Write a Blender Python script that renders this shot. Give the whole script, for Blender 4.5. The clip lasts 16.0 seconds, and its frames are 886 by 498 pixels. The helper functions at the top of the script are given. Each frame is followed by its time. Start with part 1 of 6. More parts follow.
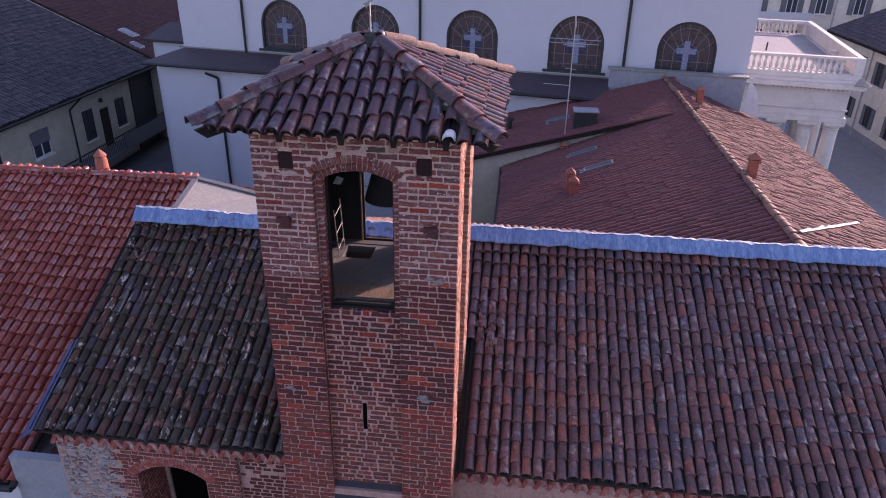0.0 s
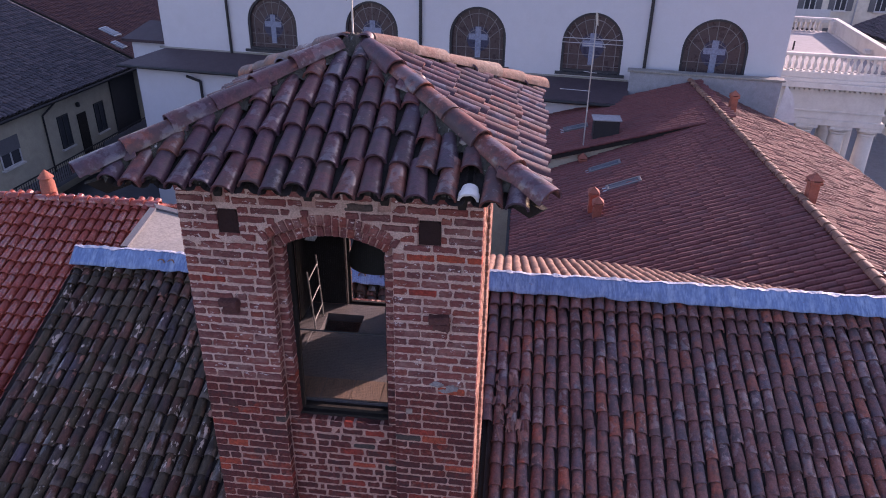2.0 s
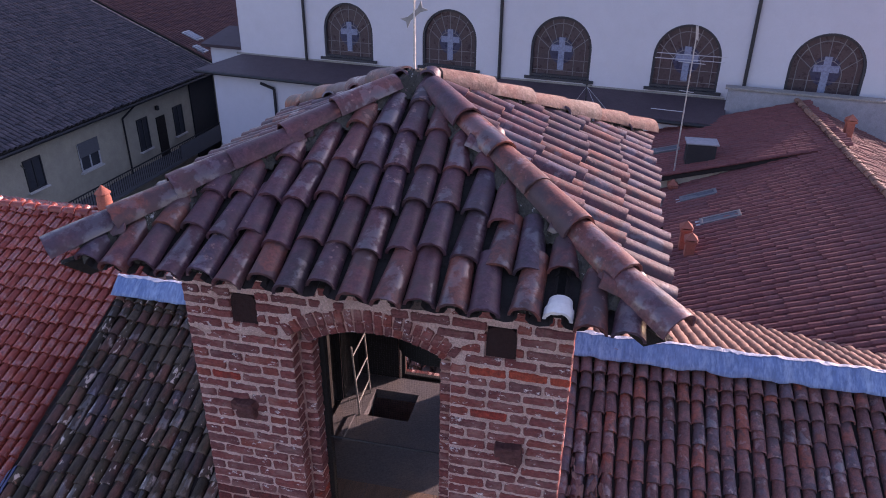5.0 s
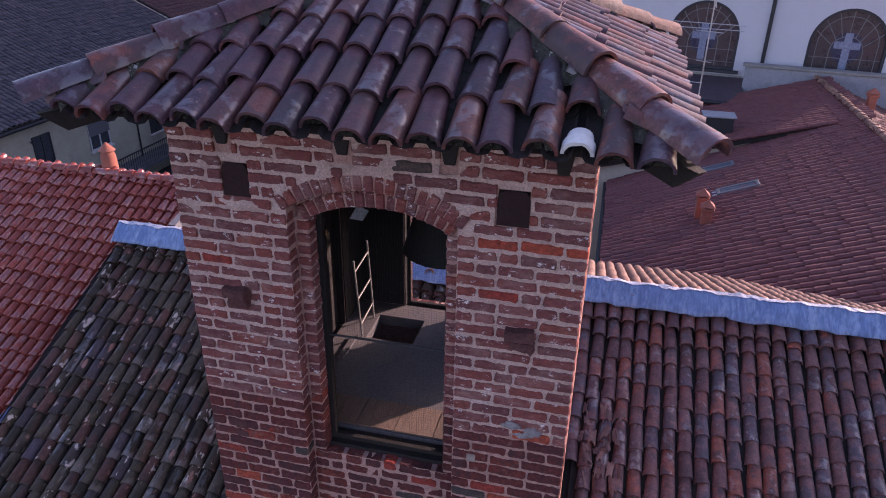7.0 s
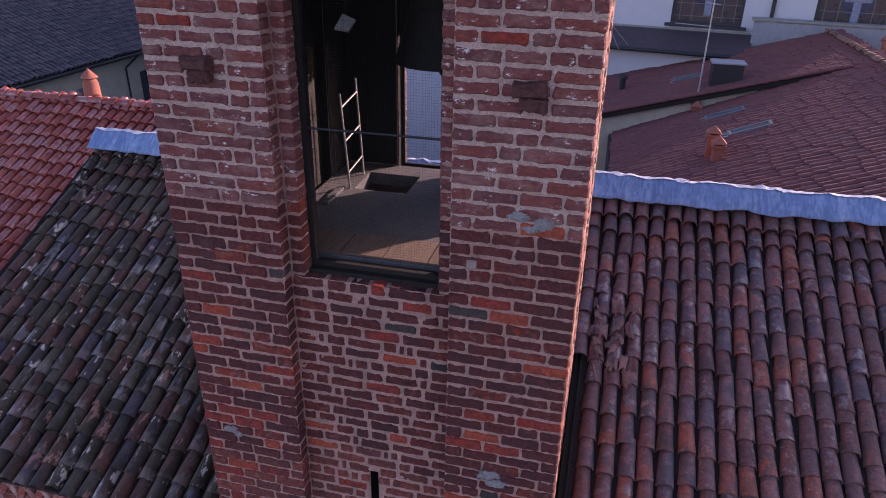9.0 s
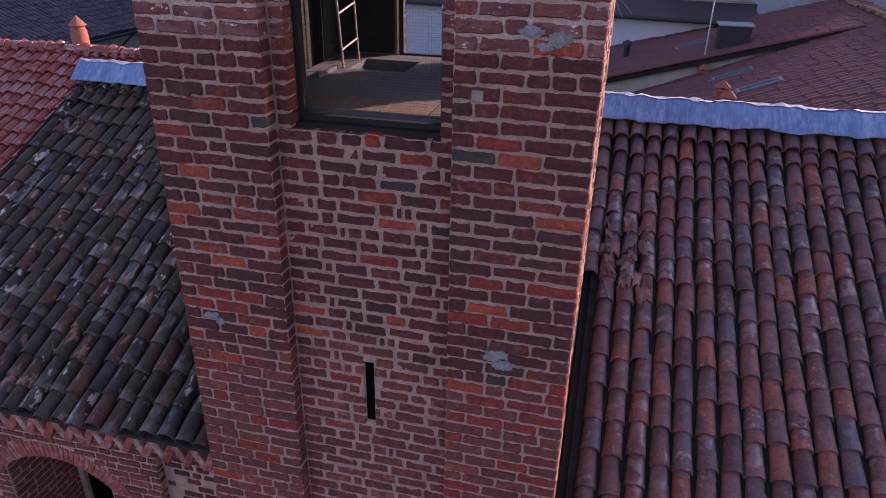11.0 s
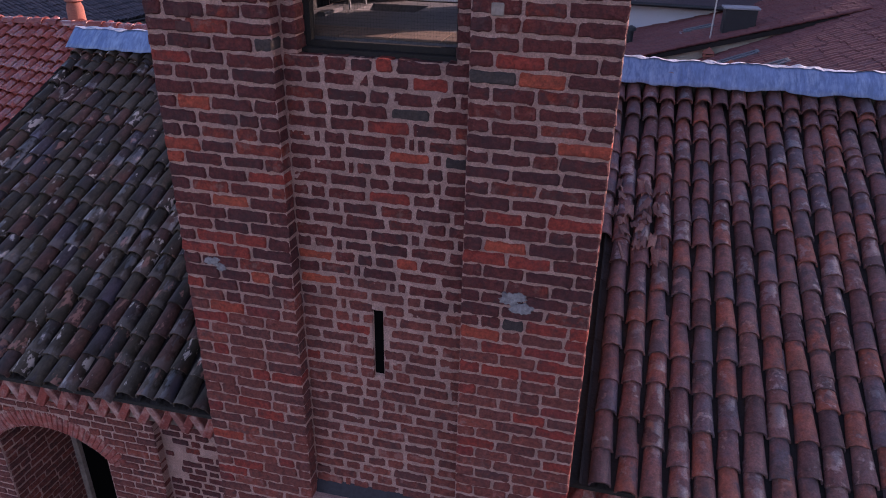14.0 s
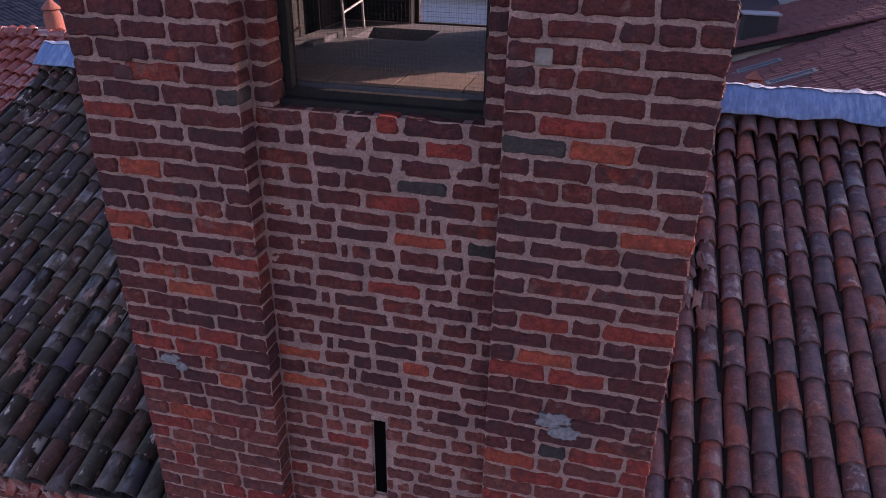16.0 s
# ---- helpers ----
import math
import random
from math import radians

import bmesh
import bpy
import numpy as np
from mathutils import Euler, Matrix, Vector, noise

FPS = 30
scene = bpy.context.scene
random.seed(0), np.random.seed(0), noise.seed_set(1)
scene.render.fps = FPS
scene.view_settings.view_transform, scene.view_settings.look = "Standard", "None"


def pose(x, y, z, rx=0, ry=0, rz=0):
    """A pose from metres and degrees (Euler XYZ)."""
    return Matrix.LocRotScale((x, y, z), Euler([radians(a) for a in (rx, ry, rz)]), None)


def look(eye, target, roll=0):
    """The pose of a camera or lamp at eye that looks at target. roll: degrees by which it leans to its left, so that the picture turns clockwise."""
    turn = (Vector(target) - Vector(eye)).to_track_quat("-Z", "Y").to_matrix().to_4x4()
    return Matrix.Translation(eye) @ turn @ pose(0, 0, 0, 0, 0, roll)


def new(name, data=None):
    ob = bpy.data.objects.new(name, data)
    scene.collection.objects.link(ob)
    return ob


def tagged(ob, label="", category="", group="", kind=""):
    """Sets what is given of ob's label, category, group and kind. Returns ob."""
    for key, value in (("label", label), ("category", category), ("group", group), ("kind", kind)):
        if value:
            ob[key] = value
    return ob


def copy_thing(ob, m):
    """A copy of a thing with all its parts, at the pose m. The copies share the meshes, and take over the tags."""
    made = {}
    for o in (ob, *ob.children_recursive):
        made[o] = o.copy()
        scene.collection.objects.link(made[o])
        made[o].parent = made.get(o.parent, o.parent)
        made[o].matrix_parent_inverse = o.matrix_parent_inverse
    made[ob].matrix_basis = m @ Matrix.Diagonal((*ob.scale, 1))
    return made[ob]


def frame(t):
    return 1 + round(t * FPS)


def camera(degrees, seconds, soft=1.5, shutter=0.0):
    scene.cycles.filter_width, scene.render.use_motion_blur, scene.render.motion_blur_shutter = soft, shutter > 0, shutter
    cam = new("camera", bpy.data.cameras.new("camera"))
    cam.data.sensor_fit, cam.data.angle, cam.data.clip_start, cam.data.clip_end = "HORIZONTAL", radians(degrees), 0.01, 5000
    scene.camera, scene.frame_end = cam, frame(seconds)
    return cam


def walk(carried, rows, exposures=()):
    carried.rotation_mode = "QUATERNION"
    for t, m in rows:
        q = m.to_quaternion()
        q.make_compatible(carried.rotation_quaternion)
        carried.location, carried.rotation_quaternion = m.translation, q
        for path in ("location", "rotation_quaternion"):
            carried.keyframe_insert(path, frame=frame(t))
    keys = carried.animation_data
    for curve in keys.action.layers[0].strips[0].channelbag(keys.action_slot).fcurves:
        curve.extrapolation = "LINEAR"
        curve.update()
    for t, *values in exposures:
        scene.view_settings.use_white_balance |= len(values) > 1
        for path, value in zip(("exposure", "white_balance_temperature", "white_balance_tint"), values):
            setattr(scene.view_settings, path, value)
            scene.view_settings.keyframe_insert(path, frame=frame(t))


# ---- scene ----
cam = camera(65.5, 16.0, 1.0)
EXPOSURES = [(0.0, 1.3, 6250, 42), (8.0, 1.31, 6250, 42), (12.5, 1.18, 6250, 42), (16.0, 1.1, 6250, 42)]
PATH = [
    (0, (2.142, -8.728, 15.524), (1.957, -6.943, 14.64), 1.1),
    (0.5, (2.074, -8.357, 15.537), (1.89, -6.574, 14.651), 1.0),
    (1, (1.949, -7.64, 15.545), (1.765, -5.858, 14.658), 1.0),
    (1.5, (1.826, -6.777, 15.283), (1.641, -4.994, 14.395), 1.0),
    (2, (1.674, -5.681, 15.088), (1.489, -3.899, 14.199), 1.0),
    (2.5, (1.546, -4.621, 15.082), (1.363, -2.839, 14.192), 1.0),
    (3, (1.454, -3.866, 15.106), (1.273, -2.083, 14.219), 1.0),
    (3.5, (1.448, -3.773, 15.097), (1.177, -1.998, 14.214), 0.9),
    (3.7, (1.45, -3.777, 15.096), (1.157, -2.007, 14.214), 0.9),
    (5.8, (1.397, -4.015, 14.948), (0.982, -2.268, 14.067), 0.8),
    (6, (1.398, -4.014, 14.827), (0.982, -2.267, 13.947), 0.9),
    (6.5, (1.417, -3.994, 14.49), (1.0, -2.246, 13.611), 0.9),
    (7, (1.459, -3.98, 14.071), (1.043, -2.232, 13.191), 0.9),
    (7.5, (1.492, -3.988, 13.658), (1.075, -2.241, 12.778), 0.9),
    (8, (1.516, -3.984, 13.231), (1.1, -2.237, 12.351), 0.9),
    (8.5, (1.52, -3.963, 12.811), (1.105, -2.216, 11.931), 1.0),
    (9, (1.5, -3.939, 12.394), (1.084, -2.191, 11.514), 1.0),
    (9.5, (1.493, -3.937, 11.992), (1.078, -2.189, 11.112), 1.0),
    (10, (1.491, -3.901, 11.616), (1.077, -2.154, 10.737), 1.0),
    (10.2, (1.505, -3.885, 11.478), (1.089, -2.138, 10.598), 1.0),
    (12.3, (1.445, -3.974, 11.137), (1.035, -2.226, 10.256), 1.1),
    (12.5, (1.435, -3.957, 11.065), (1.026, -2.209, 10.184), 1.2),
    (13, (1.425, -3.913, 10.957), (1.015, -2.166, 10.075), 1.1),
    (13.5, (1.412, -3.906, 10.871), (1.001, -2.159, 9.989), 1.1),
    (14, (1.386, -3.882, 10.793), (0.976, -2.134, 9.912), 1.1),
    (14.5, (1.315, -3.774, 10.798), (0.905, -2.028, 9.913), 1.1),
    (15, (1.185, -3.32, 10.808), (0.775, -1.574, 9.921), 1.1),
    (15.5, (1.054, -2.877, 10.831), (0.644, -1.132, 9.944), 1.1),
    (16, (1.018, -2.79, 10.835), (0.607, -1.043, 9.951), 1.1),
]
walk(cam, [(t, look(eye, target, roll)) for t, eye, target, roll in PATH], EXPOSURES)

# ---- world, sun, exposure ----
SUN_EL, SUN_AZ = radians(18.0), radians(45.0)  # azimuth clockwise from +y
world = bpy.data.worlds.new("sky")
scene.world = world
world.use_nodes = True
wn = world.node_tree
sky = wn.nodes.new("ShaderNodeTexSky")
sky.sky_type, sky.sun_disc, sky.sun_elevation, sky.sun_rotation = "NISHITA", False, SUN_EL, SUN_AZ
wn.nodes["Background"].inputs["Strength"].default_value = 0.15
wn.links.new(sky.outputs[0], wn.nodes["Background"].inputs["Color"])
sun = new("sun", bpy.data.lights.new("sun", "SUN"))
sun.data.energy, sun.data.angle, sun.data.color = 4.0, radians(0.6), (1.0, 0.80, 0.62)
to_sun = Vector((math.sin(SUN_AZ) * math.cos(SUN_EL), math.cos(SUN_AZ) * math.cos(SUN_EL), math.sin(SUN_EL)))
sun.matrix_world = look(to_sun * 60, (0, 0, 0))


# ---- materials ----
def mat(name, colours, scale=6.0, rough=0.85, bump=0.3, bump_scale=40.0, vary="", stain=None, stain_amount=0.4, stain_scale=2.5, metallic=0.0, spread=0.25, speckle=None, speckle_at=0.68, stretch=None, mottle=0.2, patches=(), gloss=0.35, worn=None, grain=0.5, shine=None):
    """Colour picked from a ramp, by piece where vary is 'object' or 'island', mottled at two scales, stained, with a fine relief."""
    m = bpy.data.materials.new(name)
    m.use_nodes = True
    nt = m.node_tree
    n, l = nt.nodes, nt.links
    bsdf = n["Principled BSDF"]
    bsdf.inputs["Metallic"].default_value = metallic
    bsdf.inputs["Specular IOR Level"].default_value = gloss
    geo = n.new("ShaderNodeNewGeometry")
    src = geo.outputs["Position"]
    if stretch:
        mp = n.new("ShaderNodeMapping")
        mp.inputs["Scale"].default_value = stretch
        l.new(src, mp.inputs["Vector"])
        src = mp.outputs[0]

    def noise_tex(sc, detail=6.0, r=0.6):
        t = n.new("ShaderNodeTexNoise")
        t.inputs["Scale"].default_value, t.inputs["Detail"].default_value, t.inputs["Roughness"].default_value = sc, detail, r
        l.new(src, t.inputs["Vector"])
        return t.outputs["Fac"]

    def math_node(op, a, b):
        t = n.new("ShaderNodeMath")
        t.operation = op
        for k, v in enumerate((a, b)):
            if isinstance(v, (int, float)):
                t.inputs[k].default_value = v
            else:
                l.new(v, t.inputs[k])
        return t.outputs[0]

    def ramp_of(fac, stops):
        t = n.new("ShaderNodeValToRGB")
        els = t.color_ramp.elements
        while len(els) < len(stops):
            els.new(0.5)
        for e, (p, c) in zip(els, stops):
            e.position, e.color = p, (*c, 1)
        l.new(fac, t.inputs[0])
        return t.outputs[0]

    def mix(fac, a, b, mode="MIX"):
        t = n.new("ShaderNodeMix")
        t.data_type, t.blend_type = "RGBA", mode
        for k, v in ((0, fac), (6, a), (7, b)):
            if isinstance(v, (int, float)):
                t.inputs[k].default_value = v
            elif isinstance(v, tuple):
                t.inputs[k].default_value = (*v, 1)
            else:
                l.new(v, t.inputs[k])
        return t.outputs[2]

    mott = noise_tex(scale)
    if vary == "object":
        pick = n.new("ShaderNodeObjectInfo").outputs["Random"]
    elif vary == "island":
        pick = geo.outputs["Random Per Island"]
    else:
        pick = noise_tex(scale * 0.35)
    chance = pick
    pick = math_node("ADD", pick, math_node("MULTIPLY", math_node("SUBTRACT", mott, 0.5), spread * 2))
    k = len(colours)
    col = ramp_of(pick, [(p / max(1, k - 1), c) for p, c in enumerate(colours)] if not isinstance(colours[0][0], tuple) else [(p, c) for c, p in colours])
    fine = noise_tex(bump_scale, 4.0)
    col = mix(grain, col, ramp_of(fine, [(0.33, (0.32, 0.32, 0.32)), (0.67, (1.0, 1.0, 1.0))]), "MULTIPLY")
    col = mix(mottle, col, ramp_of(noise_tex(scale * 3.1, 5.0, 0.7), [(0.38, (0.4, 0.4, 0.4)), (0.62, (1.0, 1.0, 1.0))]), "MULTIPLY")
    if stain:
        st = ramp_of(noise_tex(stain_scale, 8.0, 0.7), [(0.48, (0, 0, 0)), (0.66, (1, 1, 1))])
        col = mix(math_node("MULTIPLY", st, stain_amount), col, stain)
    for colour, psc, at, amount, soft_edge in patches:
        grain = math_node("ADD", noise_tex(psc, 7.0, 0.62), math_node("MULTIPLY", math_node("SUBTRACT", chance, 0.5), 0.22))
        col = mix(math_node("MULTIPLY", ramp_of(grain, [(at, (0, 0, 0)), (at + soft_edge, (1, 1, 1))]), amount), col, colour)
        chance = math_node("FRACT", math_node("MULTIPLY", chance, 7.31), 0.0)
    if worn and vary == "object":
        # the exposed lower end of a tile: rubbed bare, with glints put into its colour
        sep = n.new("ShaderNodeSeparateXYZ")
        l.new(n.new("ShaderNodeTexCoord").outputs["Object"], sep.inputs[0])
        end = math_node("ADD", math_node("MULTIPLY", sep.outputs[1], -2.2), math_node("ADD", noise_tex(9.0), math_node("MULTIPLY", math_node("SUBTRACT", chance, 0.5), 0.5)))
        col = mix(math_node("MULTIPLY", ramp_of(end, [(0.42, (0, 0, 0)), (0.56, (1, 1, 1))]), worn[1]), col, worn[0])
    if speckle:
        sp = ramp_of(noise_tex(14.0, 7.0, 0.75), [(speckle_at, (0, 0, 0)), (speckle_at + 0.05, (1, 1, 1))])
        col = mix(math_node("MULTIPLY", sp, 0.75), col, speckle)
    l.new(col, bsdf.inputs["Base Color"])
    matt = math_node("ADD", math_node("MULTIPLY", mott, 0.3), rough - 0.15)
    if shine:
        # smooth glazed spots: scale, threshold, roughness
        spot = ramp_of(math_node("ADD", noise_tex(shine[0], 5.0, 0.6), math_node("MULTIPLY", math_node("SUBTRACT", chance, 0.5), 0.25)), [(shine[1], (0, 0, 0)), (shine[1] + 0.06, (1, 1, 1))])
        l.new(math_node("ADD", gloss, math_node("MULTIPLY", spot, 1.0 - gloss)), bsdf.inputs["Specular IOR Level"])
        matt = math_node("ADD", math_node("MULTIPLY", matt, math_node("SUBTRACT", 1.0, spot)), math_node("MULTIPLY", spot, shine[2]))
    l.new(matt, bsdf.inputs["Roughness"])
    bp = n.new("ShaderNodeBump")
    bp.inputs["Strength"].default_value, bp.inputs["Distance"].default_value = bump, 0.02
    l.new(math_node("ADD", fine, math_node("MULTIPLY", noise_tex(bump_scale * 0.28, 5.0, 0.65), 1.2)), bp.inputs["Height"])
    l.new(bp.outputs[0], bsdf.inputs["Normal"])
    return m


OLD_TILE = [(0.115, 0.064, 0.068), (0.205, 0.094, 0.090), (0.130, 0.104, 0.126), (0.245, 0.108, 0.096), (0.160, 0.086, 0.090), (0.34, 0.110, 0.076), (0.175, 0.100, 0.104), (0.275, 0.132, 0.116), (0.140, 0.112, 0.138)]
DARK_TILE = [(0.044, 0.032, 0.021), (0.118, 0.052, 0.041), (0.060, 0.046, 0.042), (0.074, 0.055, 0.033), (0.155, 0.066, 0.049), (0.050, 0.038, 0.025), (0.115, 0.086, 0.062), (0.041, 0.031, 0.022), (0.088, 0.064, 0.070)]
TOWER_TILE = [(0.069, 0.037, 0.047), (0.130, 0.050, 0.057), (0.090, 0.048, 0.067), (0.159, 0.059, 0.059), (0.084, 0.054, 0.077), (0.122, 0.047, 0.054), (0.234, 0.075, 0.050), (0.107, 0.045, 0.052)]
RED_TILE = [(0.257, 0.042, 0.028), (0.322, 0.056, 0.035), (0.371, 0.069, 0.040), (0.290, 0.052, 0.033)]
WING_TILE = [(0.173, 0.049, 0.048), (0.202, 0.063, 0.057), (0.224, 0.070, 0.064), (0.181, 0.065, 0.064)]
EAST_TILE = [(0.126, 0.057, 0.053), (0.183, 0.078, 0.069), (0.227, 0.098, 0.086), (0.151, 0.070, 0.066)]
BRICK = [((0.150, 0.041, 0.040), 0.0), ((0.188, 0.044, 0.039), 0.3), ((0.215, 0.048, 0.041), 0.62), ((0.245, 0.051, 0.040), 0.9), ((0.34, 0.06, 0.039), 0.98), ((0.44, 0.074, 0.043), 1.0)]
LOW_BRICK = [((0.235, 0.070, 0.058), 0.0), ((0.30, 0.078, 0.060), 0.4), ((0.36, 0.088, 0.064), 0.85), ((0.45, 0.10, 0.066), 1.0)]
# lightened copy of BRICK: stronger light on the upper wall put into colour
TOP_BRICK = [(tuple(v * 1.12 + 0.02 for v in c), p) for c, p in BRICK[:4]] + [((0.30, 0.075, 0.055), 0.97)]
LICHEN = (0.3, 0.3, 0.29)


def tile_mats(name, cols, stain=(0.035, 0.035, 0.03), amount=0.45, speckle=LICHEN, at=0.67, rough=0.7, patches=(), gloss=0.4, stretch=None, worn=None, bump=0.35, shine=None):
    return [mat(name + "_" + v, cols, 5.0, rough, bump, 55.0, v, stain, amount, 3.0, speckle=speckle, speckle_at=at, mottle=0.5, patches=patches, gloss=gloss, stretch=stretch, worn=worn, shine=shine) for v in ("object", "island")]


M_OLD = tile_mats("old_roof_tile", OLD_TILE, rough=0.72, gloss=0.24, shine=(6.0, 0.60, 0.36), patches=(((0.07, 0.052, 0.056), 5.0, 0.57, 0.6, 0.08), ((0.30, 0.20, 0.18), 12.0, 0.66, 0.5, 0.06), ((0.34, 0.11, 0.065), 3.0, 0.70, 0.4, 0.08)))
# pale patches are bare clay and lichen, with painted glints among them
M_DARK = tile_mats("mossy_roof_tile", DARK_TILE, (0.018, 0.017, 0.012), 0.4, rough=0.6, gloss=0.18, shine=(8.0, 0.62, 0.28), at=0.69, worn=((0.17, 0.135, 0.115), 0.45), patches=(((0.066, 0.058, 0.09), 4.0, 0.66, 0.5, 0.1), ((0.30, 0.14, 0.105), 11.0, 0.665, 0.75, 0.04), ((0.50, 0.40, 0.34), 16.0, 0.675, 0.8, 0.03)), stretch=(1.0, 0.4, 0.4), bump=0.22)
M_TOWER = tile_mats("tower_roof_tile", TOWER_TILE, rough=0.5, gloss=0.35, shine=(6.0, 0.58, 0.3), at=0.72, bump=0.12, patches=(((0.055, 0.036, 0.038), 5.0, 0.57, 0.7, 0.08), ((0.30, 0.17, 0.14), 16.0, 0.69, 0.5, 0.05)))
M_RED = tile_mats("red_roof_tile", RED_TILE, (0.16, 0.045, 0.035), 0.35, None, rough=0.5, gloss=0.35, shine=(5.0, 0.5, 0.22))
M_WING = tile_mats("wing_roof_tile", WING_TILE, (0.10, 0.045, 0.04), 0.3, None)
M_EAST = tile_mats("weathered_roof_tile", EAST_TILE, (0.07, 0.05, 0.045), 0.35, None, rough=0.85, gloss=0.2)
# brighter copy of the old tile, with sunlight painted into its colour
M_SUNNY = tile_mats("sun_toned_tile", [(0.2, 0.1, 0.075), (0.3, 0.15, 0.1), (0.36, 0.19, 0.13)], (0.12, 0.08, 0.06), 0.3, None)
M_GREY = tile_mats("grey_roof_tile", [(0.071, 0.060, 0.070), (0.105, 0.083, 0.091), (0.141, 0.107, 0.113)], (0.047, 0.041, 0.045), 0.4, None)
M_FARRED = tile_mats("far_red_tile", [(0.1, 0.04, 0.04), (0.13, 0.05, 0.045), (0.15, 0.06, 0.05)], (0.05, 0.03, 0.03), 0.3, None)
M_BRICK = [mat("old_brick_" + v, BRICK, 9.0, 0.9, 1.0, 75.0, v, (0.05, 0.032, 0.034), 0.45, 3.0, spread=0.3, speckle=(0.50, 0.40, 0.36), speckle_at=0.70, mottle=0.8, patches=(((0.30, 0.17, 0.14), 16.0, 0.63, 0.4, 0.1), ((0.06, 0.03, 0.03), 13.0, 0.57, 0.65, 0.1))) for v in ("object", "island")]
M_LOWBRICK = [mat("rosy_brick_" + v, LOW_BRICK, 9.0, 0.9, 1.0, 75.0, v, (0.10, 0.045, 0.042), 0.45, 3.0, spread=0.3, speckle=(0.55, 0.44, 0.40), speckle_at=0.69, mottle=0.8, patches=(((0.40, 0.20, 0.17), 14.0, 0.62, 0.45, 0.1), ((0.08, 0.036, 0.035), 13.0, 0.58, 0.6, 0.1))) for v in ("object", "island")]
M_ORANGE = mat("orange_brick", [(0.54, 0.09, 0.05), (0.66, 0.125, 0.062), (0.5, 0.078, 0.046)], 9.0, 0.9, 0.9, 75.0, "object", (0.12, 0.04, 0.03), 0.6, 7.0, mottle=0.8)
# east face only: the paleness of sunlit brick put into the colour
M_EASTBRICK = [mat("sunlit_toned_brick_" + v, [(0.24, 0.10, 0.07), (0.34, 0.16, 0.11), (0.42, 0.23, 0.165)], 9.0, 0.9, 0.8, 75.0, v, (0.5, 0.36, 0.29), 0.4, 5.0) for v in ("object", "island")]
M_REDBRICK = mat("dull_red_brick", [(0.34, 0.052, 0.045), (0.45, 0.066, 0.043), (0.32, 0.058, 0.05)], 9.0, 0.9, 0.9, 75.0, "object", (0.08, 0.035, 0.033), 0.7, 8.0, mottle=0.8)
M_GREYBRICK = mat("grey_green_brick", [(0.07, 0.045, 0.042), (0.10, 0.068, 0.06), (0.14, 0.095, 0.08)], 14.0, 0.9, 0.9, 75.0, "object", (0.035, 0.035, 0.035), 0.6, 9.0, mottle=0.7)
# real mortar smears and flecks, over a brick colour lightened as if better lit
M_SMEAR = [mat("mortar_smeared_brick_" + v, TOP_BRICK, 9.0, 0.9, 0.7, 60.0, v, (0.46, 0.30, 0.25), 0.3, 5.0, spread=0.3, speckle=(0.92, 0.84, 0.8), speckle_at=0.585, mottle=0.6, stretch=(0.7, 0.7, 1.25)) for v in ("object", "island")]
M_RUBSTONE = [mat("rubble_stone_" + v, [(0.16, 0.135, 0.13), (0.36, 0.32, 0.31), (0.5, 0.46, 0.45), (0.27, 0.16, 0.14)], 9.0, 0.92, 0.7, 50.0, v, (0.4, 0.36, 0.33), 0.4, 6.0) for v in ("object", "island")]
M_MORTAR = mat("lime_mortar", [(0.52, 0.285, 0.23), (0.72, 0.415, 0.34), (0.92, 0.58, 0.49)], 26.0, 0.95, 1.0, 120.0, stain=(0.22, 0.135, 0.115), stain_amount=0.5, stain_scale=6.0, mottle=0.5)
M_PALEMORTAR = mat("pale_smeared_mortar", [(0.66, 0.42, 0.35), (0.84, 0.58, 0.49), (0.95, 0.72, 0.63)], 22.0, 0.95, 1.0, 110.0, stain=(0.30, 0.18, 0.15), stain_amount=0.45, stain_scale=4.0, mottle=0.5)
# near-black colour paints the shade in the gaps between cover tiles
M_TROUGH = mat("gap_shade_trough_tile", [(0.012, 0.010, 0.010), (0.03, 0.022, 0.02), (0.05, 0.032, 0.03)], 6.0, 0.85, 0.5, 40.0)
M_LICHENTILE = tile_mats("lichen_covered_tile", [(0.30, 0.23, 0.19), (0.42, 0.36, 0.30), (0.28, 0.15, 0.12), (0.36, 0.29, 0.24)], (0.12, 0.10, 0.08), 0.5, rough=0.85, gloss=0.2)
M_RUBBLE = mat("rubble_render", [(0.210, 0.150, 0.123), (0.378, 0.290, 0.242), (0.525, 0.410, 0.347)], 6.0, 0.95, 1.0, 18.0, stain=(0.126, 0.090, 0.076), stain_amount=0.6, stain_scale=4.0)
M_CEMENT = mat("grey_cement_patch", [(0.16, 0.14, 0.14), (0.34, 0.31, 0.31), (0.50, 0.46, 0.46)], 22.0, 0.95, 1.0, 60.0, stain=(0.10, 0.06, 0.055), stain_amount=0.6, stain_scale=14.0)
M_DECK = mat("roof_bed", [(0.025, 0.022, 0.02), (0.04, 0.034, 0.03)], 6.0, 0.95, 0.4)
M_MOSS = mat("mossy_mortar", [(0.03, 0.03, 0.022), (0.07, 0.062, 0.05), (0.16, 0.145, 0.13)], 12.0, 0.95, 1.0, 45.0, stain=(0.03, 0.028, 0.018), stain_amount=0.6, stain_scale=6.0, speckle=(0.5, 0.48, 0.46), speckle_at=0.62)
# black paint for the shade in the slit and the recess
M_VOID = mat("shade_black", [(0.004, 0.004, 0.004), (0.007, 0.006, 0.006)], 5.0, 0.95, 0.0, gloss=0.0)
